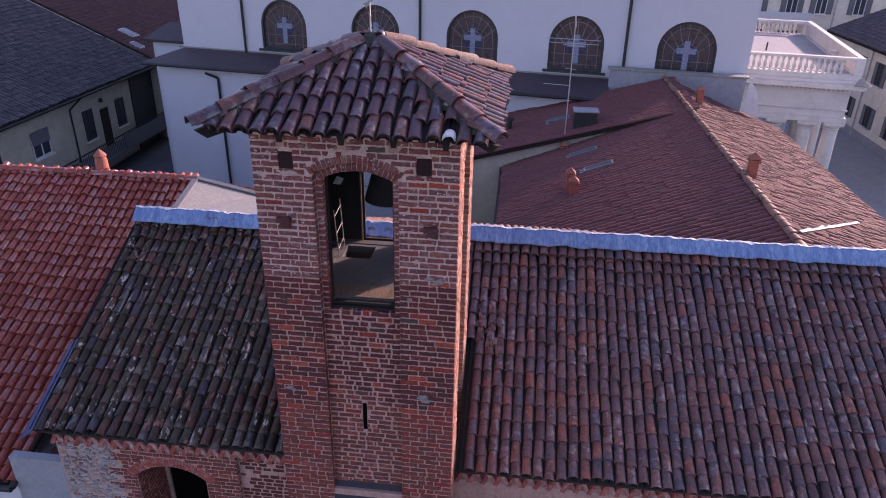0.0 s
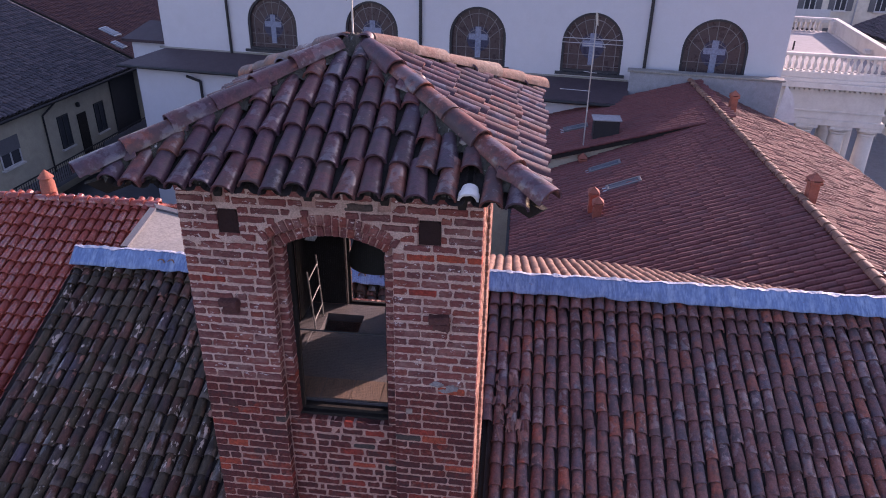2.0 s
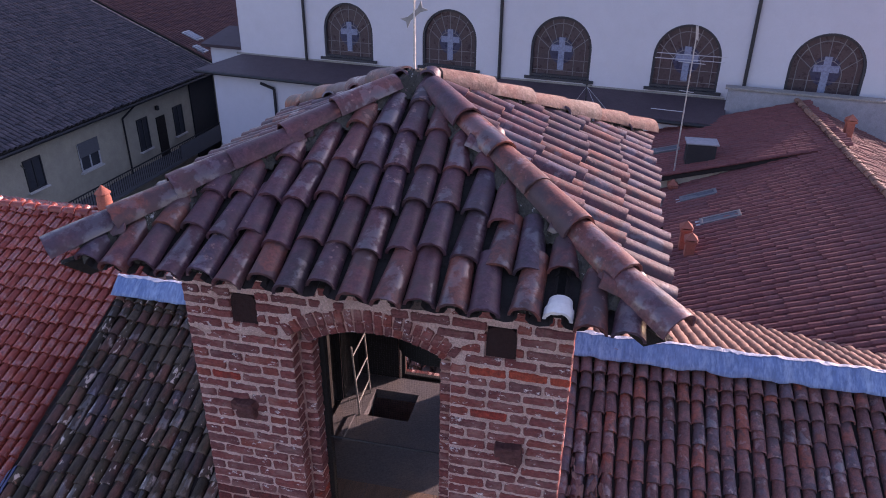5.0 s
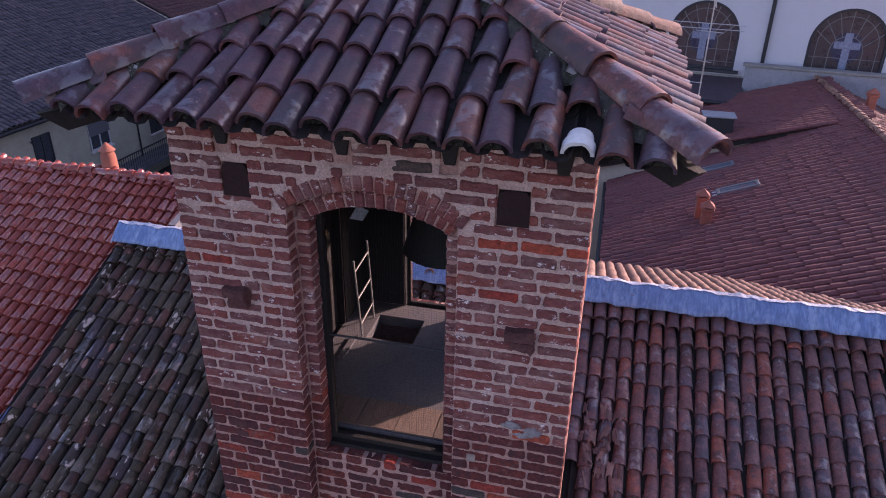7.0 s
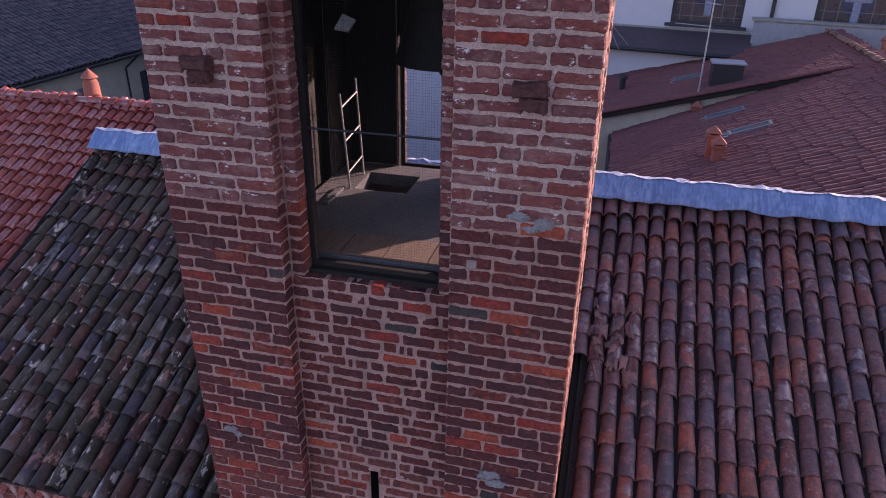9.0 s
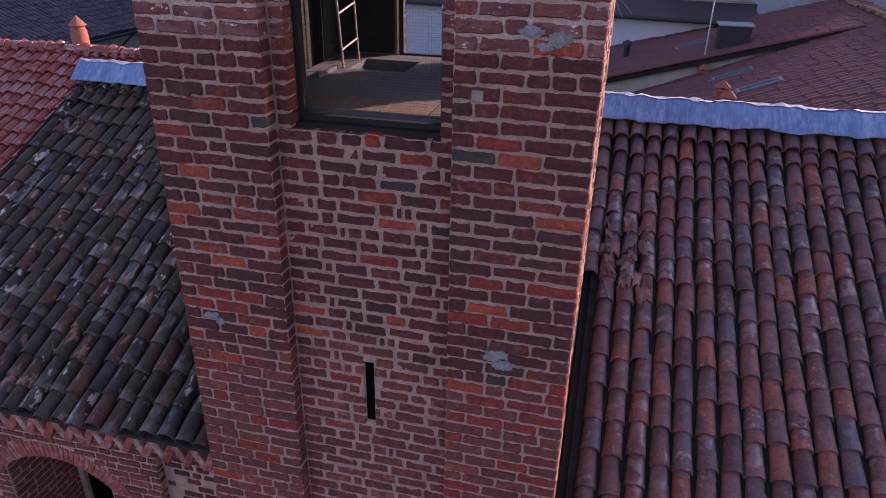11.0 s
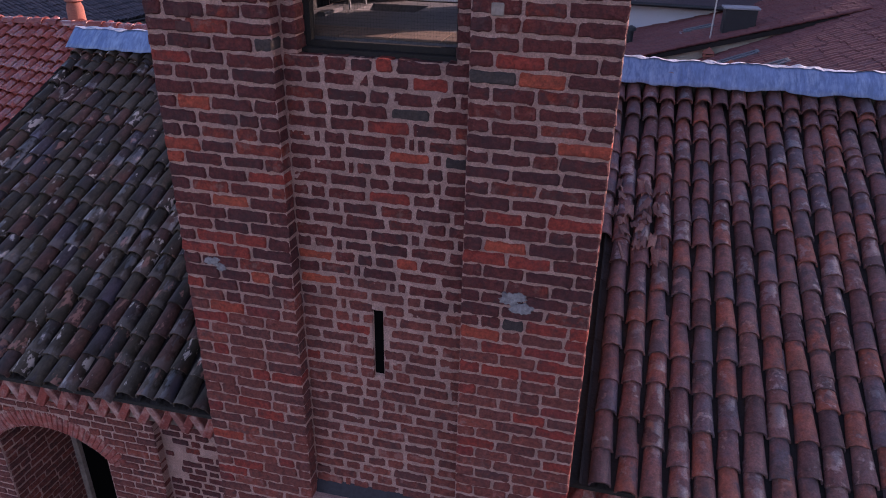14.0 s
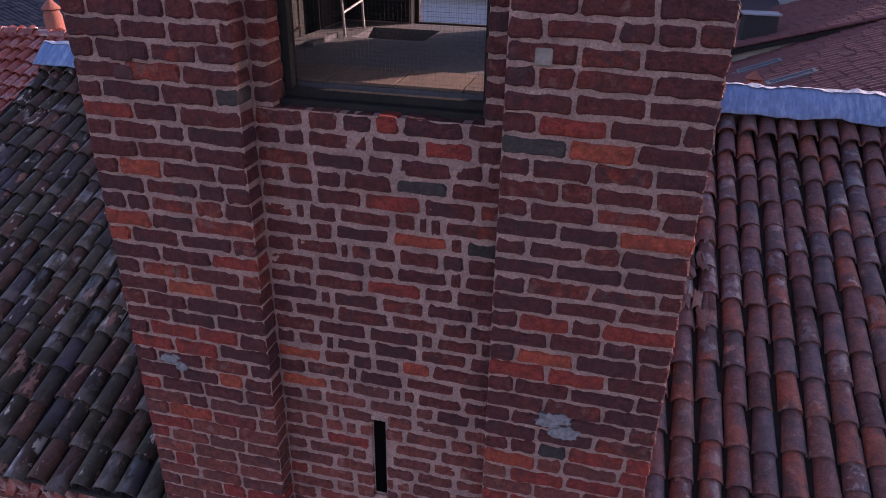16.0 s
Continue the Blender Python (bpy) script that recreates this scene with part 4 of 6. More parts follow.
for i in range(4):
    r = Matrix.Translation(CEN) @ Matrix.Rotation(i * math.pi / 2, 4, "Z")
    half = EAVE + 0.1026  # the columns stand a little off the middle
    fr = roof_frame(r @ Vector((-half, -EAVE - 0.03, EZ - 0.015)), r.to_3x3() @ Vector((1, 0, 0)), r.to_3x3() @ Vector((0, EAVE, AZ - EZ)))
    inside = lambda x, y: abs(x - half) < EAVE * (1 - (y + 0.22) / slope_len) + 0.03 and not (i == 0 and y < 0.3 and abs(x - half - 1.335) < 0.08)
    sp = tile_spots(fr, 2 * half, slope_len, 0.2053, 0.37, TILE_T, roof_rnd, inside, tilt=2.3, wobble=0.015, lift=0.035, turn=3.2)
    lay("tile", TILE_T, sp, roof, M_TOWER, lambda p: True, 300, smooth=35)
    g = Geo()
    for _, m in sp:
        if (fr.inverted() @ m.translation).y < 0.12:
            dip = roof_rnd.uniform(0.03, 0.07)
            ring = [Vector((-0.08 * math.cos(math.pi * k / 8), dip + roof_rnd.uniform(-0.008, 0.008), 0.075 * math.sin(math.pi * k / 8))) for k in range(9)]
            mid = Vector((roof_rnd.uniform(-0.02, 0.02), dip + 0.03, 0.02))
            g.add([m @ q for q in ring + [mid] + [Vector((0, dip + 0.12, 0.03))]], [(k, k + 1, 9) for k in range(8)] + [(8, 0, 9)] + [(k + 1, k, 10) for k in range(8)])
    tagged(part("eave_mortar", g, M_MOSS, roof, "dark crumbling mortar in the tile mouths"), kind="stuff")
    part("channel_tiles", channels(fr, 2 * half, slope_len, 0.2053, lambda x, y: abs(x - half) < EAVE * (1 - y / slope_len), 0.08), M_TROUGH, roof, "trough tiles between the cover tiles, coloured near black as gap shade", smooth=40)
HIP = [barrel(0.55, 0.125, 0.105, 0.018, 10, 300 + s) for s in range(5)]
hip_len = math.hypot(EAVE * math.sqrt(2), AZ - EZ)
for i in range(4):
    r = Matrix.Translation(CEN) @ Matrix.Rotation(i * math.pi / 2, 4, "Z")
    a, b = r @ Vector((EAVE + 0.04, -EAVE - 0.04, EZ + 0.06)), r @ Vector((0, 0, AZ + 0.07))
    v = (b - a).normalized()
    u = v.cross(Vector((0, 0, 1))).normalized()
    fr = roof_frame(a, u, v)
    sp = []
    for k in range(7):
        if k * 0.44 + 0.3 < hip_len:
            sp.append((k % 5, fr @ Matrix.Translation((roof_rnd.uniform(-0.012, 0.012), k * 0.44, 0.02)) @ pose(0, 0, 0, -2.2, roof_rnd.uniform(-5, 5), roof_rnd.uniform(-2.5, 2.5))))
    tip, root = r @ Vector((1.96, -1.96, EZ + 0.0)), r @ Vector((1.6, -1.6, EZ + 0.08))
    low = tip.lerp(root, 0.3) + Vector((0, 0, -0.15))
    g = Geo()
    g.add([tip + u * 0.03, tip - u * 0.03, low + u * 0.02, low - u * 0.02, root + u * 0.1, root - u * 0.1, root + u * 0.05 + Vector((0, 0, -0.13)), root - u * 0.05 + Vector((0, 0, -0.13))], [(0, 1, 3, 2), (0, 4, 5, 1), (0, 2, 6, 4), (1, 5, 7, 3), (2, 3, 7, 6), (4, 6, 7, 5)])
    part("corner_rafter", g, M_WOOD, tower, "dark rotten rafter end under the hip")
    lay("hip_tile", HIP, sp, roof, M_LICHENTILE if i == 1 else M_TOWER, lambda p: True, 20, smooth=35)
    nl, nw = 110, 13
    g = Geo()
    for k in range(nl + 1):
        for q in range(nw + 1):
            e = (q / nw - 0.5) * 2
            p = a.lerp(b, 0.06 + 0.94 * k / nl) + u * e * (0.165 + 0.05 * noise.noise(Vector((k * 0.31, i * 7.0, e))))
            rough = noise.noise(Vector((k * 0.55, q * 0.9, i * 5.0))) * 0.04 + noise.noise(Vector((k * 1.7, q * 2.1, i * 3.0))) * 0.035
            g.v.append(tuple(p + Vector((0, 0, 0.055 - 0.13 * abs(e) ** 1.3 + rough))))
    g.f = [(k * (nw + 1) + q, (k + 1) * (nw + 1) + q, (k + 1) * (nw + 1) + q + 1, k * (nw + 1) + q + 1) for k in range(nl) for q in range(nw)]
    part("hip_mortar", g, M_MOSS, roof, "crumbling mossy mortar along the hip", smooth=80)
g = Geo()
g.lathe((0.02, 1.45, AZ + 0.02), [(0.13, 0), (0.11, 0.05), (0.07, 0.09), (0.02, 0.1)], 9)
part("cap_mortar", g, M_MOSS, roof, smooth=50)
fr = roof_frame((1.335, -0.52, EZ + 0.035), (1, 0, 0), (0, EAVE, AZ - EZ))
lump = Geo()
lump.v, lump.f = barrel(0.14, 0.088, 0.07, 0.02, 10, 231)
lump.v = [tuple(fr @ Vector((x, y, z * 0.95))) for x, y, z in lump.v]
part("mortar_lump", lump, M_STONE, roof, "white mortared tile end below a missing tile", smooth=50)
vane = thing("weathervane", (-0.04, 1.5, 13.9), "thin pale metal weathervane rod with a small arrow", "weathervane")
part("rod", Geo().tube((-0.04, 1.5, 13.85), (-0.04, 1.5, 14.62), 0.011, 0.008), M_STEEL, vane, smooth=40)
g = Geo()
g.prism([(-0.11, -0.045), (-0.05, -0.018), (0.05, -0.018), (0.11, -0.045), (0.085, 0), (0.11, 0.045), (0.05, 0.018), (-0.05, 0.018), (-0.11, 0.045), (-0.085, 0)], Matrix.Translation((-0.04, 1.5, 14.33)) @ pose(0, 0, 0, 0, -40, 0), -0.004, 0.004)
part("arrow", g, M_PALE, vane)

# ---- old church in front: walls, roof, ridge ----
church = thing("old_church", (2, 5.4, 0), "old church nave with brick walls and a weathered barrel-tile roof", "church")
SL, SB = 0.47, 0.40
EY, RY = 0.62, 5.45
zr = lambda y: 7.17 + SL * (y - 1.9) - 0.10
XL, XR = -6.6, 16.0
g = Geo()
for a, b in ((-6.45, -1.44), (1.44, XR - 0.1)):
    if a < 0:
        # arched recess in the wall beside the tower
        g.box(a, -4.89, 0.862, 1.9, 0, 6.3)
        g.box(-3.456, -2.78, 0.862, 1.9, 0, 6.3)
        g.box(-2.78, b, 0.956, 1.9, 0, 6.15)
        g.box(-2.78, b, 0.862, 1.9, 6.15, 6.3)
        n = 14
        arc = []
        for k in range(n + 1):
            x = -4.89 + 1.434 * k / n
            arc.append((x, 5.28 + math.sqrt(max(0, 1.02**2 - (x + 4.17) ** 2)) - 0.67))
        g.prism(arc + [(-3.456, 6.3), (-4.89, 6.3)], Matrix.Identity(4), 0.862, 1.9)
    else:
        g.box(a, b, 0.862, 1.5, 0, 6.3)
g.box(-6.45, XR - 0.1, 9.4, 10.0, 0, 6.3)
g.box(XL + 0.15, XL + 0.6, 1.5, 9.4, 0, 6.3)
blocks = list(g.split())
wall = part("wall", blocks[0], M_MORTAR, church, "church wall of mixed brick with pale mortar")
for block in blocks[1:]:
    part("mortar_bed", block, M_MORTAR, wall)
g = Geo()
g.add([(XL + 0.15, 0.9, 6.3), (XL + 0.15, 10.0, 6.3), (XL + 0.15, RY, zr(RY) - 0.08), (XL + 0.5, 0.9, 6.3), (XL + 0.5, 10.0, 6.3), (XL + 0.5, RY, zr(RY) - 0.08)], [(0, 1, 2), (3, 5, 4), (0, 2, 5, 3), (1, 4, 5, 2), (0, 3, 4, 1)])
part("gable", g, M_BEIGE, church, "beige plastered gable wall")
rnd = random.Random(21)
sp, rough_sp, stones = [], [], []
STONES = [brick_kind(0.15, 0.11, 0.1, 420 + q) for q in range(8)]
ident = Matrix.Translation((0, 0.85, 0))
part("cornice_back", Geo().box(-6.45, -1.46, 0.835, 0.87, 6.05, 6.3).box(1.46, XR - 0.1, 0.835, 0.87, 6.05, 6.3), M_RUBBLE, church, "pale plaster behind the cornice bricks")
for k in range(24):
    zc = 6.045 - (k + 0.5) * COURSE
    runs = [(-6.45, -2.78)]
    if zc < 5.88:
        reach = zc + 0.67 - 5.28
        w = 0.77 if reach <= 0 else math.sqrt(max(0, 1.24**2 - reach**2))
        w = min(w, 0.90 if zc > 5.33 else 0.715) + 0.012
        runs = [(-6.45, -4.17 - w), (-4.17 + w, -2.78)]
    for a, b in runs:
        if b - a > 0.06:
            for x, ln in course(a, b, rnd, k % 2):
                if x > -5.3 + 0.12 * math.sin(k * 1.7):
                    put_brick(sp, ident, x, zc, ln, 0.0, rnd)
    for dz in (-0.025, 0.025):
        x = -6.42 + rnd.uniform(0, 0.08)
        while x < -5.32:
            wd = rnd.uniform(0.06, 0.17)
            if rnd.random() < 0.85:
                stones.append((rnd.randrange(8), pose(x + wd / 2, 0.85 + rnd.uniform(-0.02, 0.006), zc + dz + rnd.uniform(-0.015, 0.015), 0, rnd.uniform(-22, 22), rnd.uniform(-10, 10)) @ Matrix.Diagonal((wd / 0.15, 1, rnd.uniform(0.3, 0.55), 1))))
            x += wd + rnd.uniform(0.012, 0.05)
    for x, ln in course(-2.76, -1.47, rnd, k % 2, 0.19, 0.11, 0.03, 0.04):
        if rnd.random() > 0.12:
            put_brick(rough_sp, ident, x, zc, ln, 0.098, rnd)
lay("brick", BRICKS, sp, wall, M_LOWBRICK, lambda p: p.x > -5.6 and p.z > 4.6, 230, rest_name="brickwork", rest_label="worn bricks")
lay("stone", STONES, stones, wall, M_RUBSTONE, lambda p: True, 300, rest_name="rubble_stones")
lay("brick", BRICKS, rough_sp, wall, M_BRICK, lambda p: p.z > 4.6, 100, rest_name="brickwork", rest_label="bricks half hidden by pale mortar")
sp = []
for i in range(32):
    a = math.radians(-52 + 104 * (i + 0.5) / 32)
    sp.append((i % 4, Matrix.Translation((-4.17, 0.846, 4.61)) @ pose(1.13 * math.sin(a), 0, 1.13 * math.cos(a), 0, math.degrees(a), 0) @ Matrix.Diagonal((0.92, 1, 1.72, 1))))
lay("voussoir", VOUS, sp, wall, [M_TOOTH, M_TOOTH], lambda p: True, 60)
# inside of the recess: brick jamb, black panel painted as the window's shade
sp = []
jamb = Matrix.Translation((-4.89, 1.36, 0)) @ Matrix.Rotation(math.pi / 2, 4, "Z")
for k in range(22):
    for x, ln in course(-0.48, 0.46, rnd, k % 2):
        put_brick(sp, jamb, x, 5.42 - k * COURSE, ln, -0.012, rnd)
lay("brick", BRICKS, sp, wall, M_LOWBRICK, lambda p: True, 110, rest_name="brickwork")
g = Geo()
g.box(-4.9, -3.4, 1.82, 1.9, 0, 5.9)
part("window_back", g, M_VOID, church, "black panel painting the shaded window deep in the arched recess")
g = Geo()
g.box(-4.86, -4.78, 1.76, 1.82, 3.0, 5.6)
part("window_jamb", g, M_RUBBLE, church)


part("plastered_end", Geo().box(-7.66, -6.5, 0.93, 1.12, 0, 5.4), M_GREYWALL, church, "pale grey plastered end wall")
# zigzag cornice of bricks leaning against one another in pairs
TOOTH_STEP = 0.241
TOOTH = [brick_kind(0.088, 0.27, 0.15, 400 + q) for q in range(6)]
for lean, rnd_seed, proud, paint in ((1, 61, 0.735, M_TOOTH), (-1, 62, 0.738, M_PALETOOTH)):
    rnd = random.Random(rnd_seed)
    sp = []
    for x in [-1.71 - TOOTH_STEP * i for i in range(24)] + [1.6 + TOOTH_STEP * i for i in range(60)]:
        if -6.4 < x < -1.5 or x > 1.5:
            sp.append((rnd.randrange(6), pose(x - lean * 0.058, proud + rnd.uniform(-0.01, 0.012), 6.2 + rnd.uniform(-0.008, 0.008), 0, lean * 27 + rnd.uniform(-4, 4), 8 + lean * 6 + rnd.uniform(-5, 5))))
    lay("cornice_brick", TOOTH, sp, wall, [paint, paint], lambda p: p.x < 6, 60, rest_name="cornice")
# roof deck, both slopes, notched for the tower
g = Geo()
T = 0.08
for a, b, y0 in ((XL, -1.47, EY), (-1.47, 1.47, 2.92), (1.47, XR, EY)):
    g.slab([(a, y0, zr(y0)), (b, y0, zr(y0)), (b, RY, zr(RY)), (a, RY, zr(RY))], T)
g.slab([(XL, RY, zr(RY) + 0.12), (XR, RY, zr(RY) + 0.12), (XR, 10.4, zr(RY) + 0.12 - SB * 4.95), (XL, 10.4, zr(RY) + 0.12 - SB * 4.95)], T)
deck = part("roof", g, M_DECK, church, "steep weathered barrel-tile roof")
TILE = [barrel(0.46, 0.092, 0.075, 0.017, 8, 500 + s, 0.005) for s in range(10)]
fr = roof_frame((XL, EY, zr(EY)), (1, 0, 0), (0, 1, SL))
length = math.hypot(RY - EY, SL * (RY - EY)) - 0.12
kx = math.hypot(1, SL)
free = lambda x, y: not (-1.56 < x + XL < 1.56 and y / kx + EY < 3.0)
rr = random.Random(77)


def broken(x, y):
    return 1.75 < x < 2.25 and 2.75 < y < 3.65


sp = tile_spots(fr, XR - XL, length, 0.2055, 0.335, TILE, rr, free, tilt=2.0, wobble=0.012, lift=0.03, turn=2.4, old=True)
STUMP = [barrel(0.27, 0.094, 0.084, 0.015, 8, 560 + q, 0.004) for q in range(4)]
ends = []
for c in range(int(round((XR - XL) / 0.2055))):
    cx = (c + 0.5) * (XR - XL) / round((XR - XL) / 0.2055)
    ends.append((c % 4, fr @ Matrix.Translation((cx + rr.uniform(-0.012, 0.012), length - 0.27 + rr.uniform(-0.02, 0.02), 0.125 if cx + XL > 0 else 0.07)) @ pose(0, 0, 0, 0, rr.uniform(-4, 4), rr.uniform(-2, 2))))
left = [s for s in sp if s[1].translation.x < 0 and not broken(*s[1].translation.xy)]
right = [s for s in sp if s[1].translation.x >= 0 and not (broken(*s[1].translation.xy) and rr.random() < 0.16)]
lay("tile", TILE, left, deck, M_DARK, lambda p: p.x > -5.2 and p.y < 5.0, 300, smooth=35, rest_name="tile_field", rest_label="mossy dark barrel tiles")
lay("tile", TILE, right, deck, M_OLD, lambda p: p.x < 5.6, 300, smooth=35, rest_name="tile_field", rest_label="weathered purple-brown barrel tiles")
lay("tile", STUMP, [q for q in ends if q[1].translation.x < 0], deck, M_DARK, None, 0, smooth=35, rest_name="ridge_course", rest_label="short mossy tiles under the ridge sheet")
lay("tile", STUMP, [q for q in ends if q[1].translation.x >= 0], deck, M_OLD, None, 0, smooth=35, rest_name="ridge_course", rest_label="short weathered tiles under the ridge sheet")
part("channel_tiles", channels(fr, XR - XL, length, 0.2055, free), M_TROUGH, deck, "trough tiles between the cover tiles, coloured near black as gap shade", smooth=40)
fb = roof_frame((XR, 10.4, zr(RY) + 0.12 - SB * 4.95), (-1, 0, 0), (0, -1, SB))
sp = tile_spots(fb, XR - XL, length, 0.2055, 0.362, TILE, rr, None, tilt=1.7, lift=0.03)
lay("tile", TILE, sp, deck, M_SUNNY, None, 0, smooth=35, rest_name="tile_field", rest_label="barrel tiles of the far slope, sunlit orange put into their colour")
part("channel_tiles", channels(fb, XR - XL, length, 0.2055), M_SUNNY[1], deck, smooth=40)
# broken shards
g = Geo()
for i in range(46):
    x, y = rr.choice((1.72, 1.93, 1.93, 2.12)) + rr.gauss(0, 0.035), rr.uniform(2.8, 3.75)
    m = Matrix.Translation((x, y, zr(y) + rr.uniform(0.085, 0.14))) @ pose(0, 0, 0, math.degrees(math.atan(SB)) + rr.uniform(-9, 9), rr.uniform(-20, 20), rr.uniform(-24, 24))
    a0, span, ln, rad = rr.uniform(0.3, 1.5), rr.uniform(0.5, 1.3), rr.uniform(0.08, 0.22), rr.uniform(0.07, 0.088)
    vs = []
    for yy in (0, 1):
        for q in (rad, rad - 0.013):
            for k in range(4):
                a = a0 + span * k / 3
                vs.append(m @ Vector((-q * math.cos(a), (yy - 0.5) * ln * (1 + 0.4 * math.sin(k * 2.1 + i)), q * math.sin(a) - rad * 0.8)))
    g.add(vs, [(k, 8 + k, 9 + k, k + 1) for k in range(3)] + [(4 + k, 5 + k, 13 + k, 12 + k) for k in range(3)] + [(k, k + 1, 5 + k, 4 + k) for k in range(3)] + [(8 + k, 12 + k, 13 + k, 9 + k) for k in range(3)] + [(0, 4, 12, 8), (3, 11, 15, 7)])
tagged(part("rubble", g, M_SHARD, deck, "heap of broken tile shards"), kind="stuff")
# blue sheet over the ridge
g = Geo()
nx, prof = 420, [(-0.29, -0.125), (-0.24, -0.075), (-0.17, 0.0), (-0.07, 0.09), (0.0, 0.13), (0.05, 0.10), (0.12, 0.03)]
for i in range(nx + 1):
    x = XL - 0.05 + (XR - XL) * i / nx
    for k, (dy, dz) in enumerate(prof):
        wv = noise.noise(Vector((x * 2.3, dy * 4, 1.7))) * 0.035 + noise.noise(Vector((x * 7.0, dy * 6, 5.1))) * 0.022 + noise.noise(Vector((x * 17.0, dy * 12, 2.1))) * 0.01
        edge = noise.noise(Vector((x * 3.1, 9.0, k * 1.0))) * 0.03 if k in (0, len(prof) - 1) else 0
        g.v.append((x, RY + dy + edge, zr(RY) + (0.285 if x > 0 else 0.235) + dz + wv))
w = len(prof)
g.f = [(i * w + k, (i + 1) * w + k, (i + 1) * w + k + 1, i * w + k + 1) for i in range(nx) for k in range(w - 1)]
# filler added below the ridge sheet so that no sun leaks through
bed = [(RY - 0.1, -0.2), (RY + 0.16, -0.2), (RY + 0.1, 0.19), (RY - 0.02, 0.3), (RY - 0.1, 0.2)]
g2 = Geo().add([(x, y, zr(RY) + z) for x in (XL + 0.1, XR - 0.2) for y, z in bed], [(0, 1, 2, 3, 4), (9, 8, 7, 6, 5)] + [(k, 5 + k, 5 + (k + 1) % 5, (k + 1) % 5) for k in range(5)])
part("ridge_bed", g2, M_MOSS, church, "dark filler added under the ridge sheet to stop sun leaks")
flash = part("ridge_flashing", g, M_BLUE, church, "crinkled blue sheet covering the ridge", smooth=50)
mod = flash.modifiers.new("thickness", "SOLIDIFY")
mod.thickness = 0.008
g = Geo()
for i in range(nx + 1):
    x = XL - 0.05 + (XR - XL) * i / nx
    low = 0.035 + 0.035 * noise.noise(Vector((x * 4.0, 3.0, 1.0))) + 0.03 * noise.noise(Vector((x * 13.0, 2.0, 1.0)))
    for f, up in ((-low, 0.020), (0.03, 0.022 + 0.02 * noise.noise(Vector((x * 9.0, 1.0, 8.0)))), (0.09, -0.02)):
        dz = 0.13 + (f * 0.6 if f < 0 else -f * 0.55)
        wv = noise.noise(Vector((x * 2.3, f * 4, 1.7))) * 0.035 + noise.noise(Vector((x * 7.0, f * 6, 5.1))) * 0.022 + noise.noise(Vector((x * 17.0, f * 12, 2.1))) * 0.01
        g.v.append((x, RY + f, zr(RY) + (0.285 if x > 0 else 0.235) + dz + wv + up))
g.f = [(i * 3 + k, (i + 1) * 3 + k, (i + 1) * 3 + k + 1, i * 3 + k + 1) for i in range(nx) for k in range(2)]
part("worn_edge", g, M_FRAYED, church, "frayed pale upper edge of the blue sheet", smooth=50)
# blue sheet and gutter at the left verge foot
g = Geo()
for y0, y1 in ((0.5, 2.4),):
    g.slab([(XL - 0.27, y0, zr(y0) - 0.1), (XL + 0.02, y0, zr(y0) + 0.12), (XL + 0.02, y1, zr(y1) + 0.12), (XL - 0.2, y1, zr(y1) - 0.06)], 0.01)
part("verge_flashing", g, M_NAVY, church, "blue sheet along the verge")

# ---- red-tiled house beside the church ----
red = thing("red_roofed_house", (-11, 5, 0), "plastered house with a bright red clay-tile roof", "house")
RX0, RX1, RRY, RRZ, REY = -20.0, -6.75, 8.9, 8.55, 0.9
rz = lambda y: RRZ + SL * (y - RRY) - 0.1
g = Geo()
NX, NY = -7.77, 2.3  # the roof steps back beside the church
g.slab([(RX0, REY, rz(REY)), (NX, REY, rz(REY)), (NX, RRY, rz(RRY)), (RX0, RRY, rz(RRY))], 0.1)
g.slab([(NX, NY, rz(NY)), (RX1, NY, rz(NY)), (RX1, RRY, rz(RRY)), (NX, RRY, rz(RRY))], 0.1)
g.slab([(RX0, RRY, rz(RRY)), (RX1, RRY, rz(RRY)), (RX1, 15.5, rz(RRY) - SL * 6.6), (RX0, 15.5, rz(RRY) - SL * 6.6)], 0.1)
rdeck = part("roof", g, M_DECK, red, "bright red clay tile roof")
g = Geo()
g.box(RX0 + 0.3, -7.7, REY + 0.1, 15.0, 0, 4.55)
part("wall", g, M_WHITE, red, "pale plastered wall")
fr = roof_frame((RX0, REY, rz(REY)), (1, 0, 0), (0, 1, SL))
rlen = math.hypot(RRY - REY, SL * (RRY - REY)) - 0.05
red_keep = lambda x, y: not (x + RX0 > NX + 0.02 and y / kx + REY < NY)
TILE_R = [barrel(0.44, 0.098, 0.080, 0.02, 7, 600 + s, 0.01) for s in range(5)]
sp = tile_spots(fr, RX1 - RX0, rlen, 0.225, 0.345, TILE_R, rr, red_keep, tilt=3.4, wobble=0.003, lift=0.04, turn=0.6)
lay("tile", TILE_R, sp, rdeck, M_RED, lambda p: p.x > -10.6 and p.y > 3.2, 300, smooth=35, rest_name="tile_field", rest_label="even rows of red clay tiles")
part("channel_tiles", channels(fr, RX1 - RX0, rlen, 0.225, red_keep, 0.06, 0.345), M_RED[1], rdeck, smooth=40)
fb = roof_frame((RX1, 15.5, rz(RRY) - SL * 6.6), (-1, 0, 0), (0, -1, SL))
sp = tile_spots(fb, RX1 - RX0, 7.2, 0.225, 0.345, TILE_R[:2], rr, None, tilt=1.6, wobble=0.003, lift=0.025, turn=0.6)
lay("tile", TILE_R, sp, rdeck, M_RED, None, 0, smooth=35, rest_name="tile_field")
RIDGE = [barrel(0.42, 0.12, 0.105, 0.016, 8, 640 + s) for s in range(4)]
